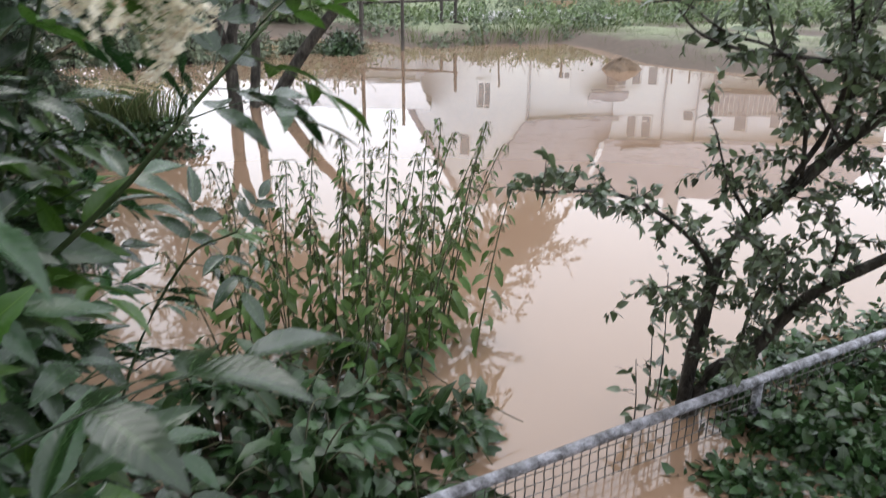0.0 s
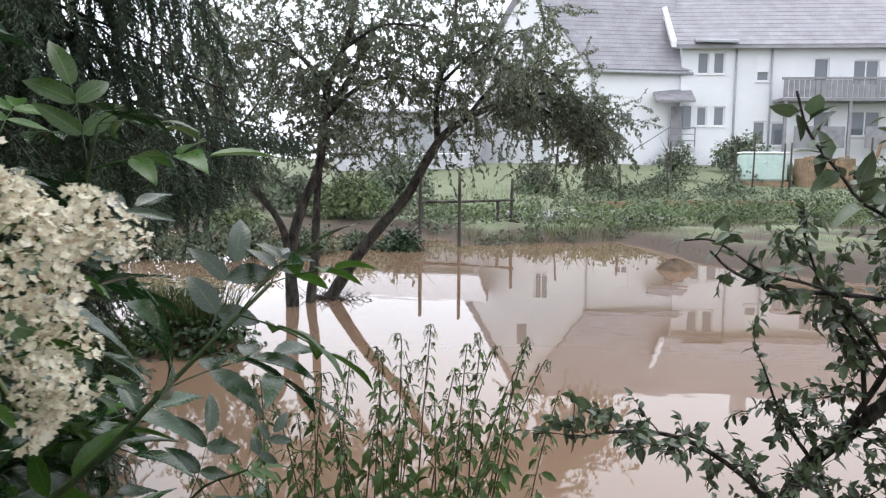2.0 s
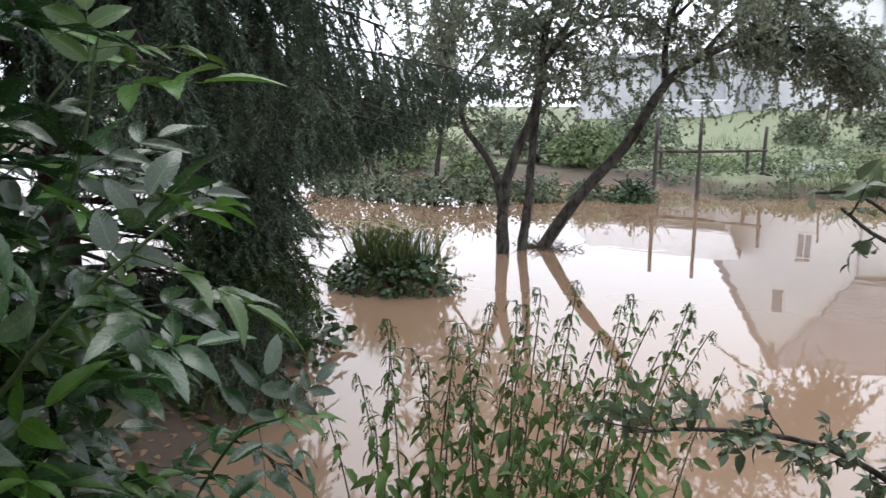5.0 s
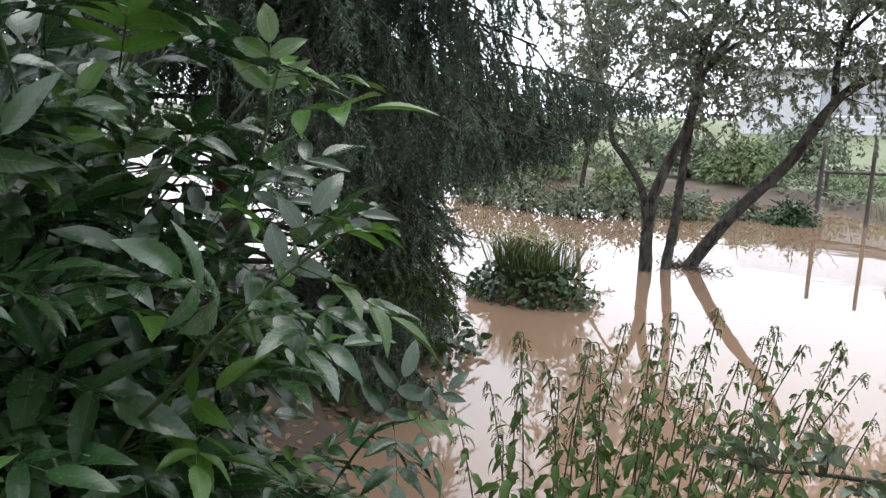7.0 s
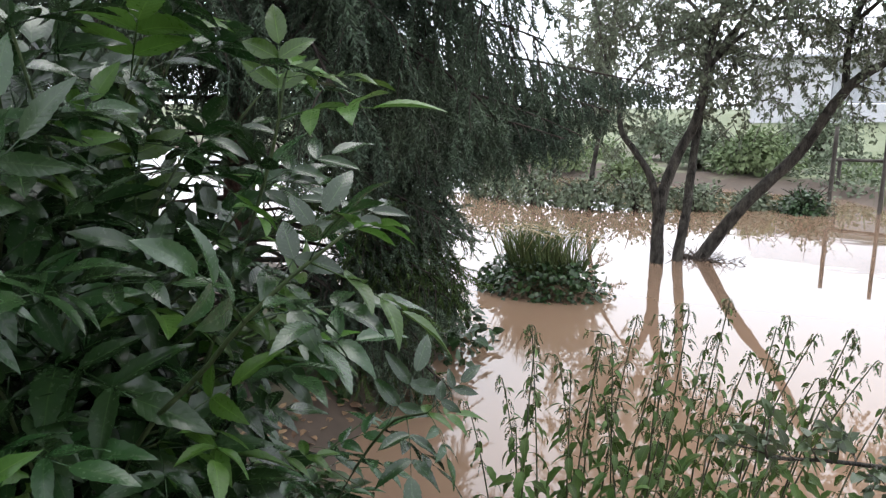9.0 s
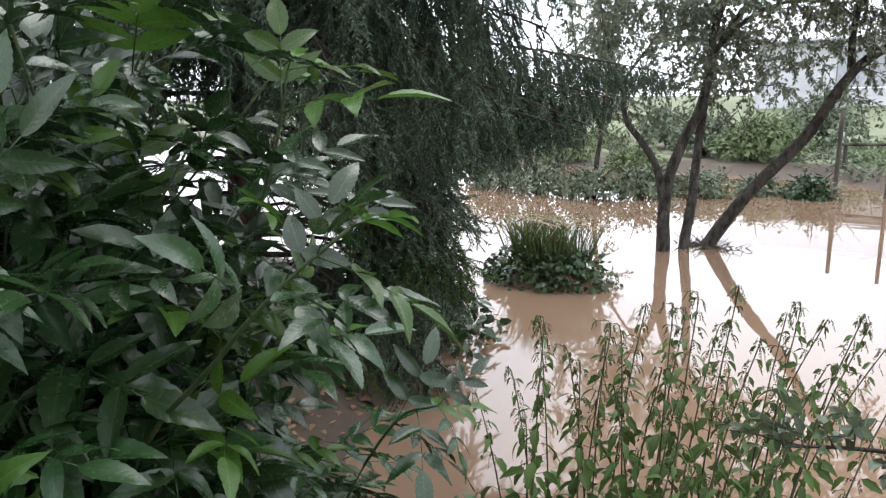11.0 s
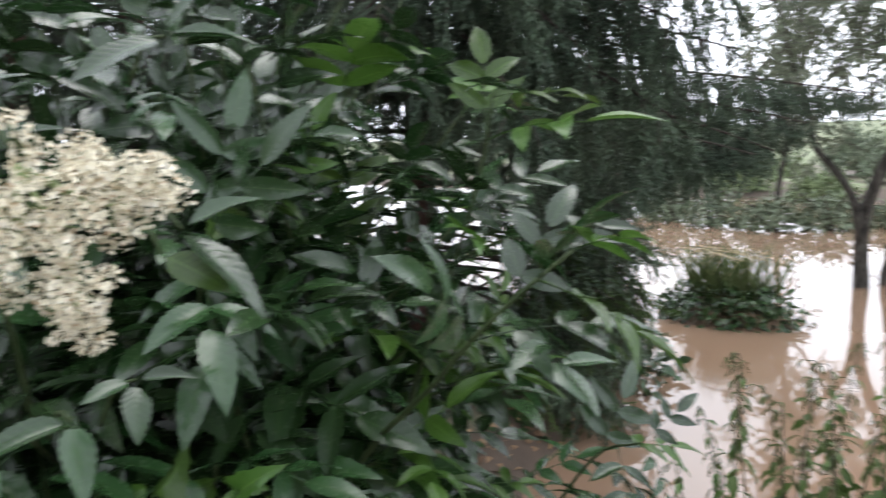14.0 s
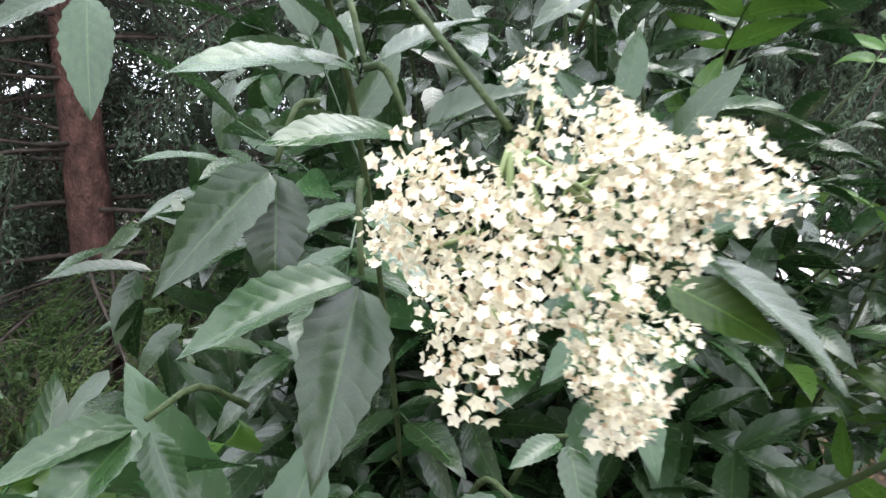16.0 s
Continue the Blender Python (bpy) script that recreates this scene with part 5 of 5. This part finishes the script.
sprig((-0.488, 0.13, 1.268), (-0.54, 0.12, 1.24), [((-0.478, 0.062, 1.232), 0.36, (0.5, 0, 1)), ((-0.46, 0.19, 1.262), 0.36, (0.5, 0, 1)), ((-0.46, 0.15, 1.3), 0.4, (0.6, 0, 0.8))])
sprig((-0.52, 0.098, 1.022), (-0.56, 0.08, 0.98), [((-0.479, 0.086, 0.985), 0.42, (0.9, 0, 0.6)), ((-0.505, 0.055, 1.016), 0.42, (0.5, 0, 1)), ((-0.49, 0.138, 1.022), 0.4, (0.5, 0, 1))])
sprig((-0.47, 0.044, 1.019), (-0.53, 0.04, 0.99), [((-0.455, -0.02, 1.008), 0.34, (0.6, 0, 1)), ((-0.43, 0.04, 0.97), 0.4, (0.8, 0, 0.7))])
sprig((-0.535, -0.121, 1.262), (-0.56, -0.08, 1.285), [((-0.504, -0.122, 1.2), 0.36, (1, 0, 0.2)), ((-0.53, -0.165, 1.24), 0.4, (0.8, 0, 0.7))])
elder_stem([(-0.95, 0.75, 0.05), (-0.85, 0.82, 0.45), (-0.74, 0.86, 0.66), (-0.64, 0.86, 0.72)], 0.005, 4, 0.5, 0.6)
elder_stem([(-0.85, 0.2, 0.1), (-0.68, 0.12, 0.5), (-0.58, 0.06, 0.72), (-0.55, 0.03, 0.78)], 0.005, 4, 0.5, 0.8)
elder_stem([(-0.95, -0.1, 0.1), (-0.8, -0.14, 0.6), (-0.66, -0.16, 0.92), (-0.6, -0.19, 1.02)], 0.005, 4, 0.5, 0.85)
elder_stem([(-0.95, -0.2, 0.1), (-0.82, -0.28, 0.55), (-0.72, -0.3, 0.86), (-0.66, -0.32, 0.92)], 0.005, 4, 0.5, 0.85)
elder_stem([(-0.9, -0.1, 0.1), (-0.75, -0.12, 0.4), (-0.64, -0.13, 0.7), (-0.6, -0.14, 0.78)], 0.005, 4, 0.5, 0.8)
for k in range(54):
    u, w = rng.uniform(-1.1, 1.15), rng.uniform(-0.45, 1.0)
    end = np.array([-1.12, 0.42, 0.75]) + np.array([math.cos(u) * 0.43, math.sin(u) * 0.5, w * 0.82]) * rng.uniform(0.72, 1.0)
    if w > 0.5:
        end[0] -= 0.22 * w
    b = np.array([-1.15 + rng.normal() * 0.15, 0.4 + rng.normal() * 0.15, 0.1])
    mid = b * 0.45 + end * 0.55 + np.array([-0.1, 0, 0.14])
    elder_stem([b, b * 0.75 + mid * 0.25 + np.array([0, 0, 0.15]), mid, end], 0.007, 5, 0.42, rng.uniform(0.75, 1.0))
for e in ((-0.95, 0.95, 0.42), (-1.05, 1.1, 0.5), (-0.85, 0.75, 0.36), (-0.8, 0.5, 0.4), (-0.75, 0.3, 0.45), (-0.9, 0.15, 0.4), (-0.85, -0.15, 0.5), (-1.0, -0.35, 0.7)):
    e = np.array(e)
    b = np.array([-1.15, 0.4, 0.1]) * 0.6 + np.array([e[0], e[1], 0.1]) * 0.4
    elder_stem([b, b * 0.6 + e * 0.4 + np.array([0, 0, 0.12]), e], 0.006, 4, 0.4, 0.85)
CURL = mesh_from("curled_leaf", *(lambda q: (q[0], q[1], M_ELYOUNG_LIT, q[2]))(leaf_shape(0.06, 0.032, 12, 0.9, 1.2, 0.06, 0.1, 1.0, 2)))
for k in range(24):
    c = np.array([-0.6, -0.2, 0.98]) if k < 15 else np.array([-0.66, 0.25, 0.85])
    ob = part("curled_leaf", CURL, M_ELYOUNG_LIT, elder)
    fr = frame_of(rng.normal(size=3), rng.normal(size=3))
    ob.matrix_basis = Matrix.Translation(Vector(c + rng.normal(size=3) * np.array([0.04, 0.07, 0.035]) - eorg)) @ Matrix(fr.T.tolist()).to_4x4() @ Matrix.Scale(rng.uniform(0.6, 1.1), 4)
# the shaded leaves deep inside the bush
inner = Soup()
for _ in range(2500):
    d = unit(rng.normal(size=3))
    p = np.array([-1.22, 0.35, 0.7]) + d * np.array([0.42, 0.62, 0.8]) * rng.uniform(0.3, 1.0)
    p[2] = max(p[2], 0.16)
    sh = ELDER_BLADES[int(rng.integers(4))]
    scatter(inner, sh, [p], [rng.normal(size=3) + np.array([0.5, -0.1, -0.5])], [np.array([0.4, 0, 0.9]) + rng.normal(size=3) * 0.4], [rng.uniform(0.75, 1.1)])
part("inner_leaves", (lambda q: (q[0] - eorg, q[1], q[2]))(inner.get()), M_ELDER, elder)

# flower head
FLC = np.array([-0.372, 0.024, 1.152])
head = part("flower_head", tube(curve_points([(-0.46, -0.015, 1.265), (-0.43, 0.0, 1.232), (-0.4, 0.02, 1.19)], 4), 0.0017, 0.0014, 6), M_ELSTEM, elder, "wide flat cluster of cream elder flowers, partly wilted")
for v in head.data.vertices:
    v.co -= Vector(eorg)


def floret_cluster(n, seed):
    r = np.random.default_rng(seed)
    fl, st = Soup(), Soup()
    for k in range(n):
        a, q = k * 2.399, math.sqrt((k + 0.5) / n)
        c = np.array([math.cos(a) * q * 0.0108, math.sin(a) * q * 0.0108, 0.004 - 0.005 * q * q + r.normal() * 0.0012])
        nrm = unit(np.array([c[0] * 60, c[1] * 60, 0.8]) + r.normal(size=3) * 0.3)
        fr = frame_of(r.normal(size=3), nrm)
        s = 0.0021 * r.uniform(0.8, 1.2)
        for j in range(5):
            b = j * 1.2566
            d = math.cos(b) * fr[0] + math.sin(b) * fr[1]
            e = -math.sin(b) * fr[0] + math.cos(b) * fr[1]
            fl.add([c, c + d * s * 0.6 + e * s * 0.42, c + d * s * 1.1 + nrm * s * 0.25, c + d * s * 0.6 - e * s * 0.42], [(0, 1, 2, 3)])
        st.add(*tube([(0, 0, -0.014), c], 0.00035, 0.0003, 3))
    return fl.get(), st.get()


clusters = []
for k in range(4):
    fl, st = floret_cluster(26, k)
    clusters.append((mesh_from("floret", fl[0], fl[1], M_FLOWER), mesh_from("stalks", st[0], st[1], M_PEDICEL)))
n_out = unit(np.array([0.9, -0.25, 0.35]))
side_a = unit(np.cross((0, 0, 1.0), n_out))
side_b = np.cross(n_out, side_a)
lobes = [((0.0, 0.008), 0.03), ((0.036, 0.018), 0.026), ((-0.031, -0.002), 0.024), ((0.012, -0.03), 0.019), ((-0.027, -0.026), 0.016), ((0.052, 0.016), 0.015), ((0.024, 0.036), 0.012), ((0.012, -0.05), 0.011), ((-0.05, 0.004), 0.008), ((-0.006, 0.042), 0.006), ((-0.04, 0.022), 0.008)]
rays = Soup()
for (lx, ly), lr in lobes:
    hub = FLC + side_a * lx * 0.5 + side_b * (ly * 0.4 + 0.012) - n_out * 0.022
    rays.add(*tube(curve_points([(-0.4, 0.02, 1.185), hub, FLC + side_a * lx + side_b * ly - n_out * 0.012], 3), 0.0014, 0.0008, 4))
    for j in range(int(lr * 430)):
        a, q = j * 2.399 + lx * 50, math.sqrt((j + 0.4) / (lr * 430))
        px, py = lx + math.cos(a) * q * lr, ly + math.sin(a) * q * lr
        depth = 0.012 - 14 * (px * px + py * py) * 0.25 + rng.normal() * 0.008
        c = FLC + side_a * px + side_b * py + n_out * depth
        k = 3 if rng.random() < 0.13 else int(rng.integers(3))
        fr = frame_of(rng.normal(size=3), n_out + rng.normal(size=3) * 0.35 + side_a * px * 6 + side_b * py * 6)
        ob = part("floret", clusters[k][0], M_FLOWER, head)
        ob.matrix_basis = Matrix.Translation(Vector(c - eorg)) @ Matrix(fr.T.tolist()).to_4x4() @ Matrix.Scale(rng.uniform(0.8, 1.15), 4)
        rays.add(*tube([FLC + side_a * lx * 0.9 + side_b * ly * 0.9 - n_out * 0.012, c - n_out * 0.004], 0.0006, 0.0004, 3))
part("flower_ray_spray", (lambda q: (q[0] - eorg, q[1]))(rays.get()), M_PEDICEL, head)


# ---- nettles ----
NETTLE_LEAF = leaf_shape(1, 0.36, 6, 0.35, 0.55, 0.0, 0.13)
nettle_spots = [(-1.05, 1.82, 0.55), (-0.85, 1.88, 0.57), (-0.69, 1.93, 0.64), (-0.61, 1.9, 0.69), (-0.54, 2.0, 0.70), (-0.39, 2.04, 0.67), (-0.25, 2.06, 0.66), (-0.2, 2.1, 0.58),
                (-1.13, 1.62, 0.36), (-0.46, 1.95, 0.58), (-0.97, 1.71, 0.6), (-0.8, 1.84, 0.58), (-0.26, 2.22, 0.6), (-0.75, 1.72, 0.45), (-0.6, 1.75, 0.42), (-0.42, 1.8, 0.46), (-0.9, 1.95, 0.5),
                (-0.33, 1.85, 0.4), (-0.7, 2.05, 0.6), (-0.5, 1.65, 0.33), (-0.95, 1.6, 0.34), (-0.15, 2.05, 0.5), (-0.62, 2.1, 0.56), (-0.36, 2.18, 0.6),
                (-1.0, 1.9, 0.46), (-0.78, 1.95, 0.62), (-0.66, 1.8, 0.5), (-0.5, 1.85, 0.52), (-0.3, 1.95, 0.55), (-0.88, 1.76, 0.48), (-0.56, 1.72, 0.4), (-0.44, 2.1, 0.62), (-1.08, 1.72, 0.42)]
for i, (x, y, top) in enumerate(nettle_spots):
    bx, by = -0.6 + (x + 0.6) * 0.62 + rng.normal() * 0.04, 1.62 + (y - 1.85) * 0.7 + rng.normal() * 0.05
    bz = float(ground_height(np.array(bx), np.array(by))) - 0.03
    ob = thing("nettle", (bx, by, bz), "tall stinging nettle with drooping leaves and hanging flowers", "nettle", "nettles on the bank")
    o3 = np.array([bx, by, bz])
    line = curve_points([(bx, by, bz), (bx + (x - bx) * 0.25, by + (y - by) * 0.25, bz + (top - bz) * 0.4), (bx + (x - bx) * 0.6, by + (y - by) * 0.6, bz + (top - bz) * 0.75), (x, y, top), (x + (x - bx) * 0.08 + rng.normal() * 0.015, y - 0.01, top + 0.02)], 5)
    v, f = tube(line, 0.0034, 0.0013, 5)
    part("stem", (v - o3, f), M_NSTEM, ob)
    lv, ck = Soup(), Soup()
    hgt = top - bz
    run = np.concatenate([[0], np.cumsum(np.linalg.norm(np.diff(line, axis=0), axis=1))])
    nodes = int(hgt / 0.042)
    for k in range(nodes):
        q = 0.22 + 0.78 * k / (nodes - 1)
        p = np.array([np.interp(q * run[-1], run, line[:, c]) for c in range(3)])
        a0 = i + k * 1.571 + rng.normal() * 0.3
        size = 0.093 * (1.05 - 0.84 * q ** 1.9) * (0.55 + 0.45 * min(1, (q - 0.1) * 3))
        for sg in (0, math.pi):
            if rng.random() < 0.1:
                continue
            d = np.array([math.cos(a0 + sg), math.sin(a0 + sg), -0.15 - 0.8 * rng.random()])
            st = p + unit(d + np.array([0, 0, 0.7])) * size * 0.3
            lv.add(*tube([p, st], 0.0009, 0.0008, 3))
            scatter(lv, NETTLE_LEAF, [st], [d + rng.normal(size=3) * 0.2], [np.array([0, 0, 1.0]) + rng.normal(size=3) * 0.3], [size * rng.uniform(0.75, 1.15)])
            if q > 0.6:
                for c in range(3):
                    b = a0 + sg + rng.normal() * 0.7
                    e = p + np.array([math.cos(b) * 0.012, math.sin(b) * 0.012, 0.002])
                    h = rng.uniform(0.015, 0.035)
                    for z in np.arange(0, h, 0.004):
                        t = e + np.array([math.cos(b) * z * 0.4, math.sin(b) * z * 0.4, -z]) + rng.normal(size=3) * 0.001
                        ck.add([t + (0.0022, 0, 0), t + (-0.0012, 0.002, 0), t + (-0.0012, -0.002, 0), t + (0, 0, -0.004)], [(0, 1, 2), (0, 1, 3), (1, 2, 3), (2, 0, 3)])
    part("leaves", (lambda q: (q[0] - o3, q[1], q[2]))(lv.get()), M_NETTLE, ob)
    part("flower_tassels", (lambda q: (q[0] - o3, q[1]))(ck.get()), M_CATKIN, ob)

# leafy brambles at the nettles' feet
POINTED = leaf_shape(1, 0.42, 5, 0.35, 0.55, 0.01, 0.08)
for x, y, r, h, n in ((-0.62, 1.3, 0.3, 0.28, 330), (-0.35, 1.35, 0.24, 0.24, 300), (-0.85, 1.2, 0.28, 0.34, 300), (-0.2, 1.55, 0.2, 0.14, 200), (-0.6, 1.65, 0.32, 0.3, 320), (-0.6, 0.95, 0.26, 0.26, 260), (-0.35, 1.0, 0.2, 0.1, 160), (-1.25, 0.95, 0.3, 0.36, 280), (-1.5, 1.2, 0.26, 0.26, 220), (-1.6, -0.3, 0.4, 0.5, 320), (-2.1, -0.6, 0.45, 0.5, 320), (-1.9, 0.3, 0.4, 0.5, 320), (-2.6, 0.0, 0.45, 0.55, 320), (-2.9, -1.0, 0.5, 0.6, 320), (-1.5, -0.9, 0.4, 0.5, 300)):
    z = float(ground_height(np.array(x), np.array(y))) - 0.04
    ob = thing("bramble", (x, y, z), "low bramble with broad toothed green leaves", "bramble", "brambles on the bank")
    s = Soup()
    for k in range(7):
        a = k * 0.9 + x * 5
        s.add(*tube(curve_points([(0, 0, 0), (math.cos(a) * r * 0.4, math.sin(a) * r * 0.4, h * 0.8), (math.cos(a) * r * 0.95, math.sin(a) * r * 0.95, h * 0.6)], 4), 0.003, 0.0015, 4))
    part("cane_tangle", s.get(), M_NSTEM, ob)
    s = Soup()
    clump_leaves(s, (0, 0, 0), (r, r, h * 1.15), int(n * 1.25), 0.08, 0.6, POINTED, 0.35)
    part("leaves", s.get(), M_BRAMBLE, ob)


# ---- plum bush by the fence ----
PLUM2 = leaf_shape(1, 0.5, 4, 0.3, 0.3, 0.0, 0.05)
plum = thing("plum_bush", (0.33, 1.5, 0), "dark-stemmed wild plum bush with small oval leaves", "bush")
porg = np.array([0.33, 1.5, 0])
pt, pl = Soup(), Soup()
for pts, r0, r1, st, sp, ln in (
        ([(0.31, 1.52, -0.45), (0.31, 1.49, 0.06), (0.33, 1.49, 0.28), (0.34, 1.46, 0.45), (0.39, 1.43, 0.58), (0.47, 1.38, 0.69), (0.53, 1.34, 0.79), (0.62, 1.24, 0.93)], 0.022, 0.012, 0.4, 0.03, 0.2),
        ([(0.33, 1.53, -0.45), (0.35, 1.5, 0.08), (0.44, 1.45, 0.21), (0.5, 1.4, 0.35), (0.54, 1.34, 0.45), (0.66, 1.26, 0.58), (0.8, 1.2, 0.7)], 0.02, 0.011, 0.45, 0.035, 0.2),
        ([(0.34, 1.47, 0.42), (0.27, 1.43, 0.52), (0.13, 1.32, 0.64), (0.02, 1.18, 0.71), (-0.07, 1.05, 0.75), (-0.13, 0.93, 0.78)], 0.008, 0.002, 0.2, 0.03, 0.085),
        ([(0.62, 1.28, 0.88), (0.5, 1.24, 0.95), (0.36, 1.18, 0.98), (0.22, 1.1, 1.0), (0.13, 1.06, 1.03), (0.08, 1.02, 1.07)], 0.007, 0.002, 0.1, 0.035, 0.08),
        ([(0.44, 1.4, 0.66), (0.48, 1.3, 0.85), (0.46, 1.22, 1.05), (0.5, 1.2, 1.2)], 0.008, 0.003, 0.1, 0.03, 0.16),
        ([(0.5, 1.36, 0.74), (0.6, 1.5, 0.95), (0.66, 1.55, 1.15)], 0.008, 0.003, 0.1, 0.03, 0.16),
        ([(0.42, 1.46, 0.2), (0.42, 1.4, 0.4), (0.46, 1.34, 0.55)], 0.006, 0.002, 0.2, 0.03, 0.14),
        ([(0.3, 1.45, 0.3), (0.2, 1.3, 0.45), (0.14, 1.2, 0.5)], 0.005, 0.002, 0.2, 0.035, 0.12),
        ([(0.47, 1.38, 0.69), (0.42, 1.3, 0.85), (0.33, 1.24, 0.97), (0.27, 1.2, 1.1)], 0.006, 0.002, 0.15, 0.03, 0.11),
        ([(0.53, 1.34, 0.79), (0.48, 1.25, 0.95), (0.42, 1.18, 1.08), (0.38, 1.15, 1.2)], 0.006, 0.002, 0.15, 0.03, 0.11),
        ([(0.39, 1.43, 0.58), (0.3, 1.35, 0.7), (0.24, 1.28, 0.82)], 0.005, 0.002, 0.2, 0.03, 0.1),
        ([(0.5, 1.4, 0.35), (0.42, 1.3, 0.5), (0.33, 1.22, 0.6), (0.26, 1.15, 0.64)], 0.005, 0.002, 0.2, 0.03, 0.1),
        ([(0.54, 1.34, 0.45), (0.5, 1.22, 0.6), (0.42, 1.12, 0.7)], 0.005, 0.002, 0.2, 0.03, 0.1),
        ([(0.66, 1.26, 0.58), (0.6, 1.12, 0.75), (0.5, 1.05, 0.9), (0.42, 1.0, 1.0)], 0.005, 0.002, 0.2, 0.03, 0.1),
        ([(0.62, 1.24, 0.93), (0.66, 1.1, 1.08), (0.62, 1.0, 1.2)], 0.006, 0.002, 0.15, 0.03, 0.12),
        ([(0.8, 1.2, 0.7), (0.72, 0.95, 0.98), (0.45, 0.84, 1.1), (0.27, 0.86, 1.14), (0.2, 0.84, 1.2), (0.155, 0.82, 1.25), (0.135, 0.81, 1.3)], 0.004, 0.0016, 0.6, 0.022, 0.024),
        ([(0.5, 1.3, 0.8), (0.32, 1.15, 0.98), (0.18, 1.08, 1.03), (0.1, 1.08, 1.08), (0.05, 1.09, 1.08)], 0.004, 0.0016, 0.3, 0.03, 0.035)):
    line = curve_points(pts, 4)
    v, f = tube(line, r0, r1, 7, 0.08)
    part("trunk" if r0 > 0.015 else "branch", (v - porg, f), M_BARK, plum)
    if ln < 0.04:
        grow_twigs(pt, pl, line, st, sp, ln, PLUM2, 0.046 if ln < 0.03 else 0.038, 0.0, 0.8, 0, 0.014, 0.0012, 0.1)
    else:
        grow_twigs(pt, pl, line, st, sp, ln, PLUM2, 0.027, 0.02, 0.9, 2, 0.0098, 0.0018, 0.2)
part("twig_network", (lambda q: (q[0] - porg, q[1]))(pt.get()), M_TWIG, plum)
part("foliage", (lambda q: (q[0] - porg, q[1], q[2]))(pl.get()), M_SLOE, plum)
# thin upright suckers beside it
for x, y, h in ((0.2, 1.47, 0.42), (0.16, 1.42, 0.3), (0.24, 1.52, 0.5)):
    ob = thing("sucker", (x, y, -0.1), "thin upright sapling shoot with sparse leaves in the water", "sapling", "plum suckers")
    w, lf = Soup(), Soup()
    line = curve_points([(0, 0, 0), (0.01, 0, h * 0.5), (0.0, 0.01, h)], 5)
    w.add(*tube(line, 0.003, 0.0012, 4))
    grow_twigs(w, lf, line, 0.2, 0.05, 0.06, PLUM2, 0.04, 0.0, 0.9, 0, 0.02, 0.001, 0.2)
    part("shoot", w.get(), M_TWIG, ob)
    part("leaves", lf.get(), M_SLOE, ob)

# dark undergrowth by the fence
mound("mud_mound", (0.9, 1.42, 0), 0.62, 0.34, 0.03, M_SOIL, "dark wet mud under the growth by the fence", "mound")
ob = thing("fence_undergrowth", (0.75, 1.3, -0.05), "dark leafy undergrowth against the wire fence", "undergrowth")
s = Soup()
for x, y, r in ((-0.12, 0.02, 0.24), (0.1, 0.08, 0.26), (-0.36, -0.1, 0.16), (0.35, 0.2, 0.28), (0.05, -0.12, 0.22), (0.3, 0.0, 0.24), (-0.05, 0.45, 0.26), (0.2, 0.55, 0.28), (-0.3, 0.3, 0.2), (0.5, 0.7, 0.3), (0.0, 0.2, 0.26), (0.25, 0.3, 0.28), (-0.2, 0.12, 0.2), (0.15, -0.2, 0.22)):
    clump_leaves(s, (x, y, 0), (r * 1.15, r * 0.85, r * 0.75), 900, 0.038, 0.4, BROAD, 0.3)
part("leaves", s.get(), M_BRAMBLE, ob)

# ---- wire mesh fence ----
fence = thing("wire_fence", (0, 0, 0), "grey pipe fence with welded wire mesh, paint flaking", "fence")
FA, FB = np.array([-0.75, 0.66, 0.12]), np.array([1.7, 2.29, 0.12])
fd = (FB - FA) / np.linalg.norm(FB - FA)
flen = np.linalg.norm(FB - FA)
part("top_rail", tube([FA + fd * flen * q for q in np.linspace(0, 1, 14)], 0.0135, 0.0135, 12, 0.02), M_GALV, fence)
for q in (0.3, 1.5, 2.7):
    p = FA + fd * q
    part("fence_post", tube([p + (0, 0, -0.7), p + (0, 0, -0.012)], 0.013, 0.013, 10), M_GALV, fence)
mesh_h = 0.5
wire_z = bpy.data.meshes.new("wire")
v, f = tube([(0.0012 * (-1) ** k, 0.0016 * (-1) ** k, -0.028 * k) for k in range(18)], 0.0017, 0.0017, 4)
wire_z = mesh_from("wire", v, f, M_WIRE)
for k in range(int(flen / 0.026)):
    w = part("wire", wire_z, M_WIRE, fence)
    w.location = FA + fd * (0.02 + 0.026 * k) + np.array([0, 0, -0.012])
wl_pts = [FA + fd * flen * q + np.array([0, 0, 0.004 * math.sin(9 * q) + 0.0015 * math.sin(60 * q)]) for q in np.linspace(0, 1, 40)]
v, f = tube(wl_pts, 0.0016, 0.0016, 4)
wire_h = mesh_from("cross_wire", v, f, M_WIRE)
for k in range(18):
    w = part("cross_wire", wire_h, M_WIRE, fence)
    w.location = (0.003, -0.003, -0.028 * (k + 1))
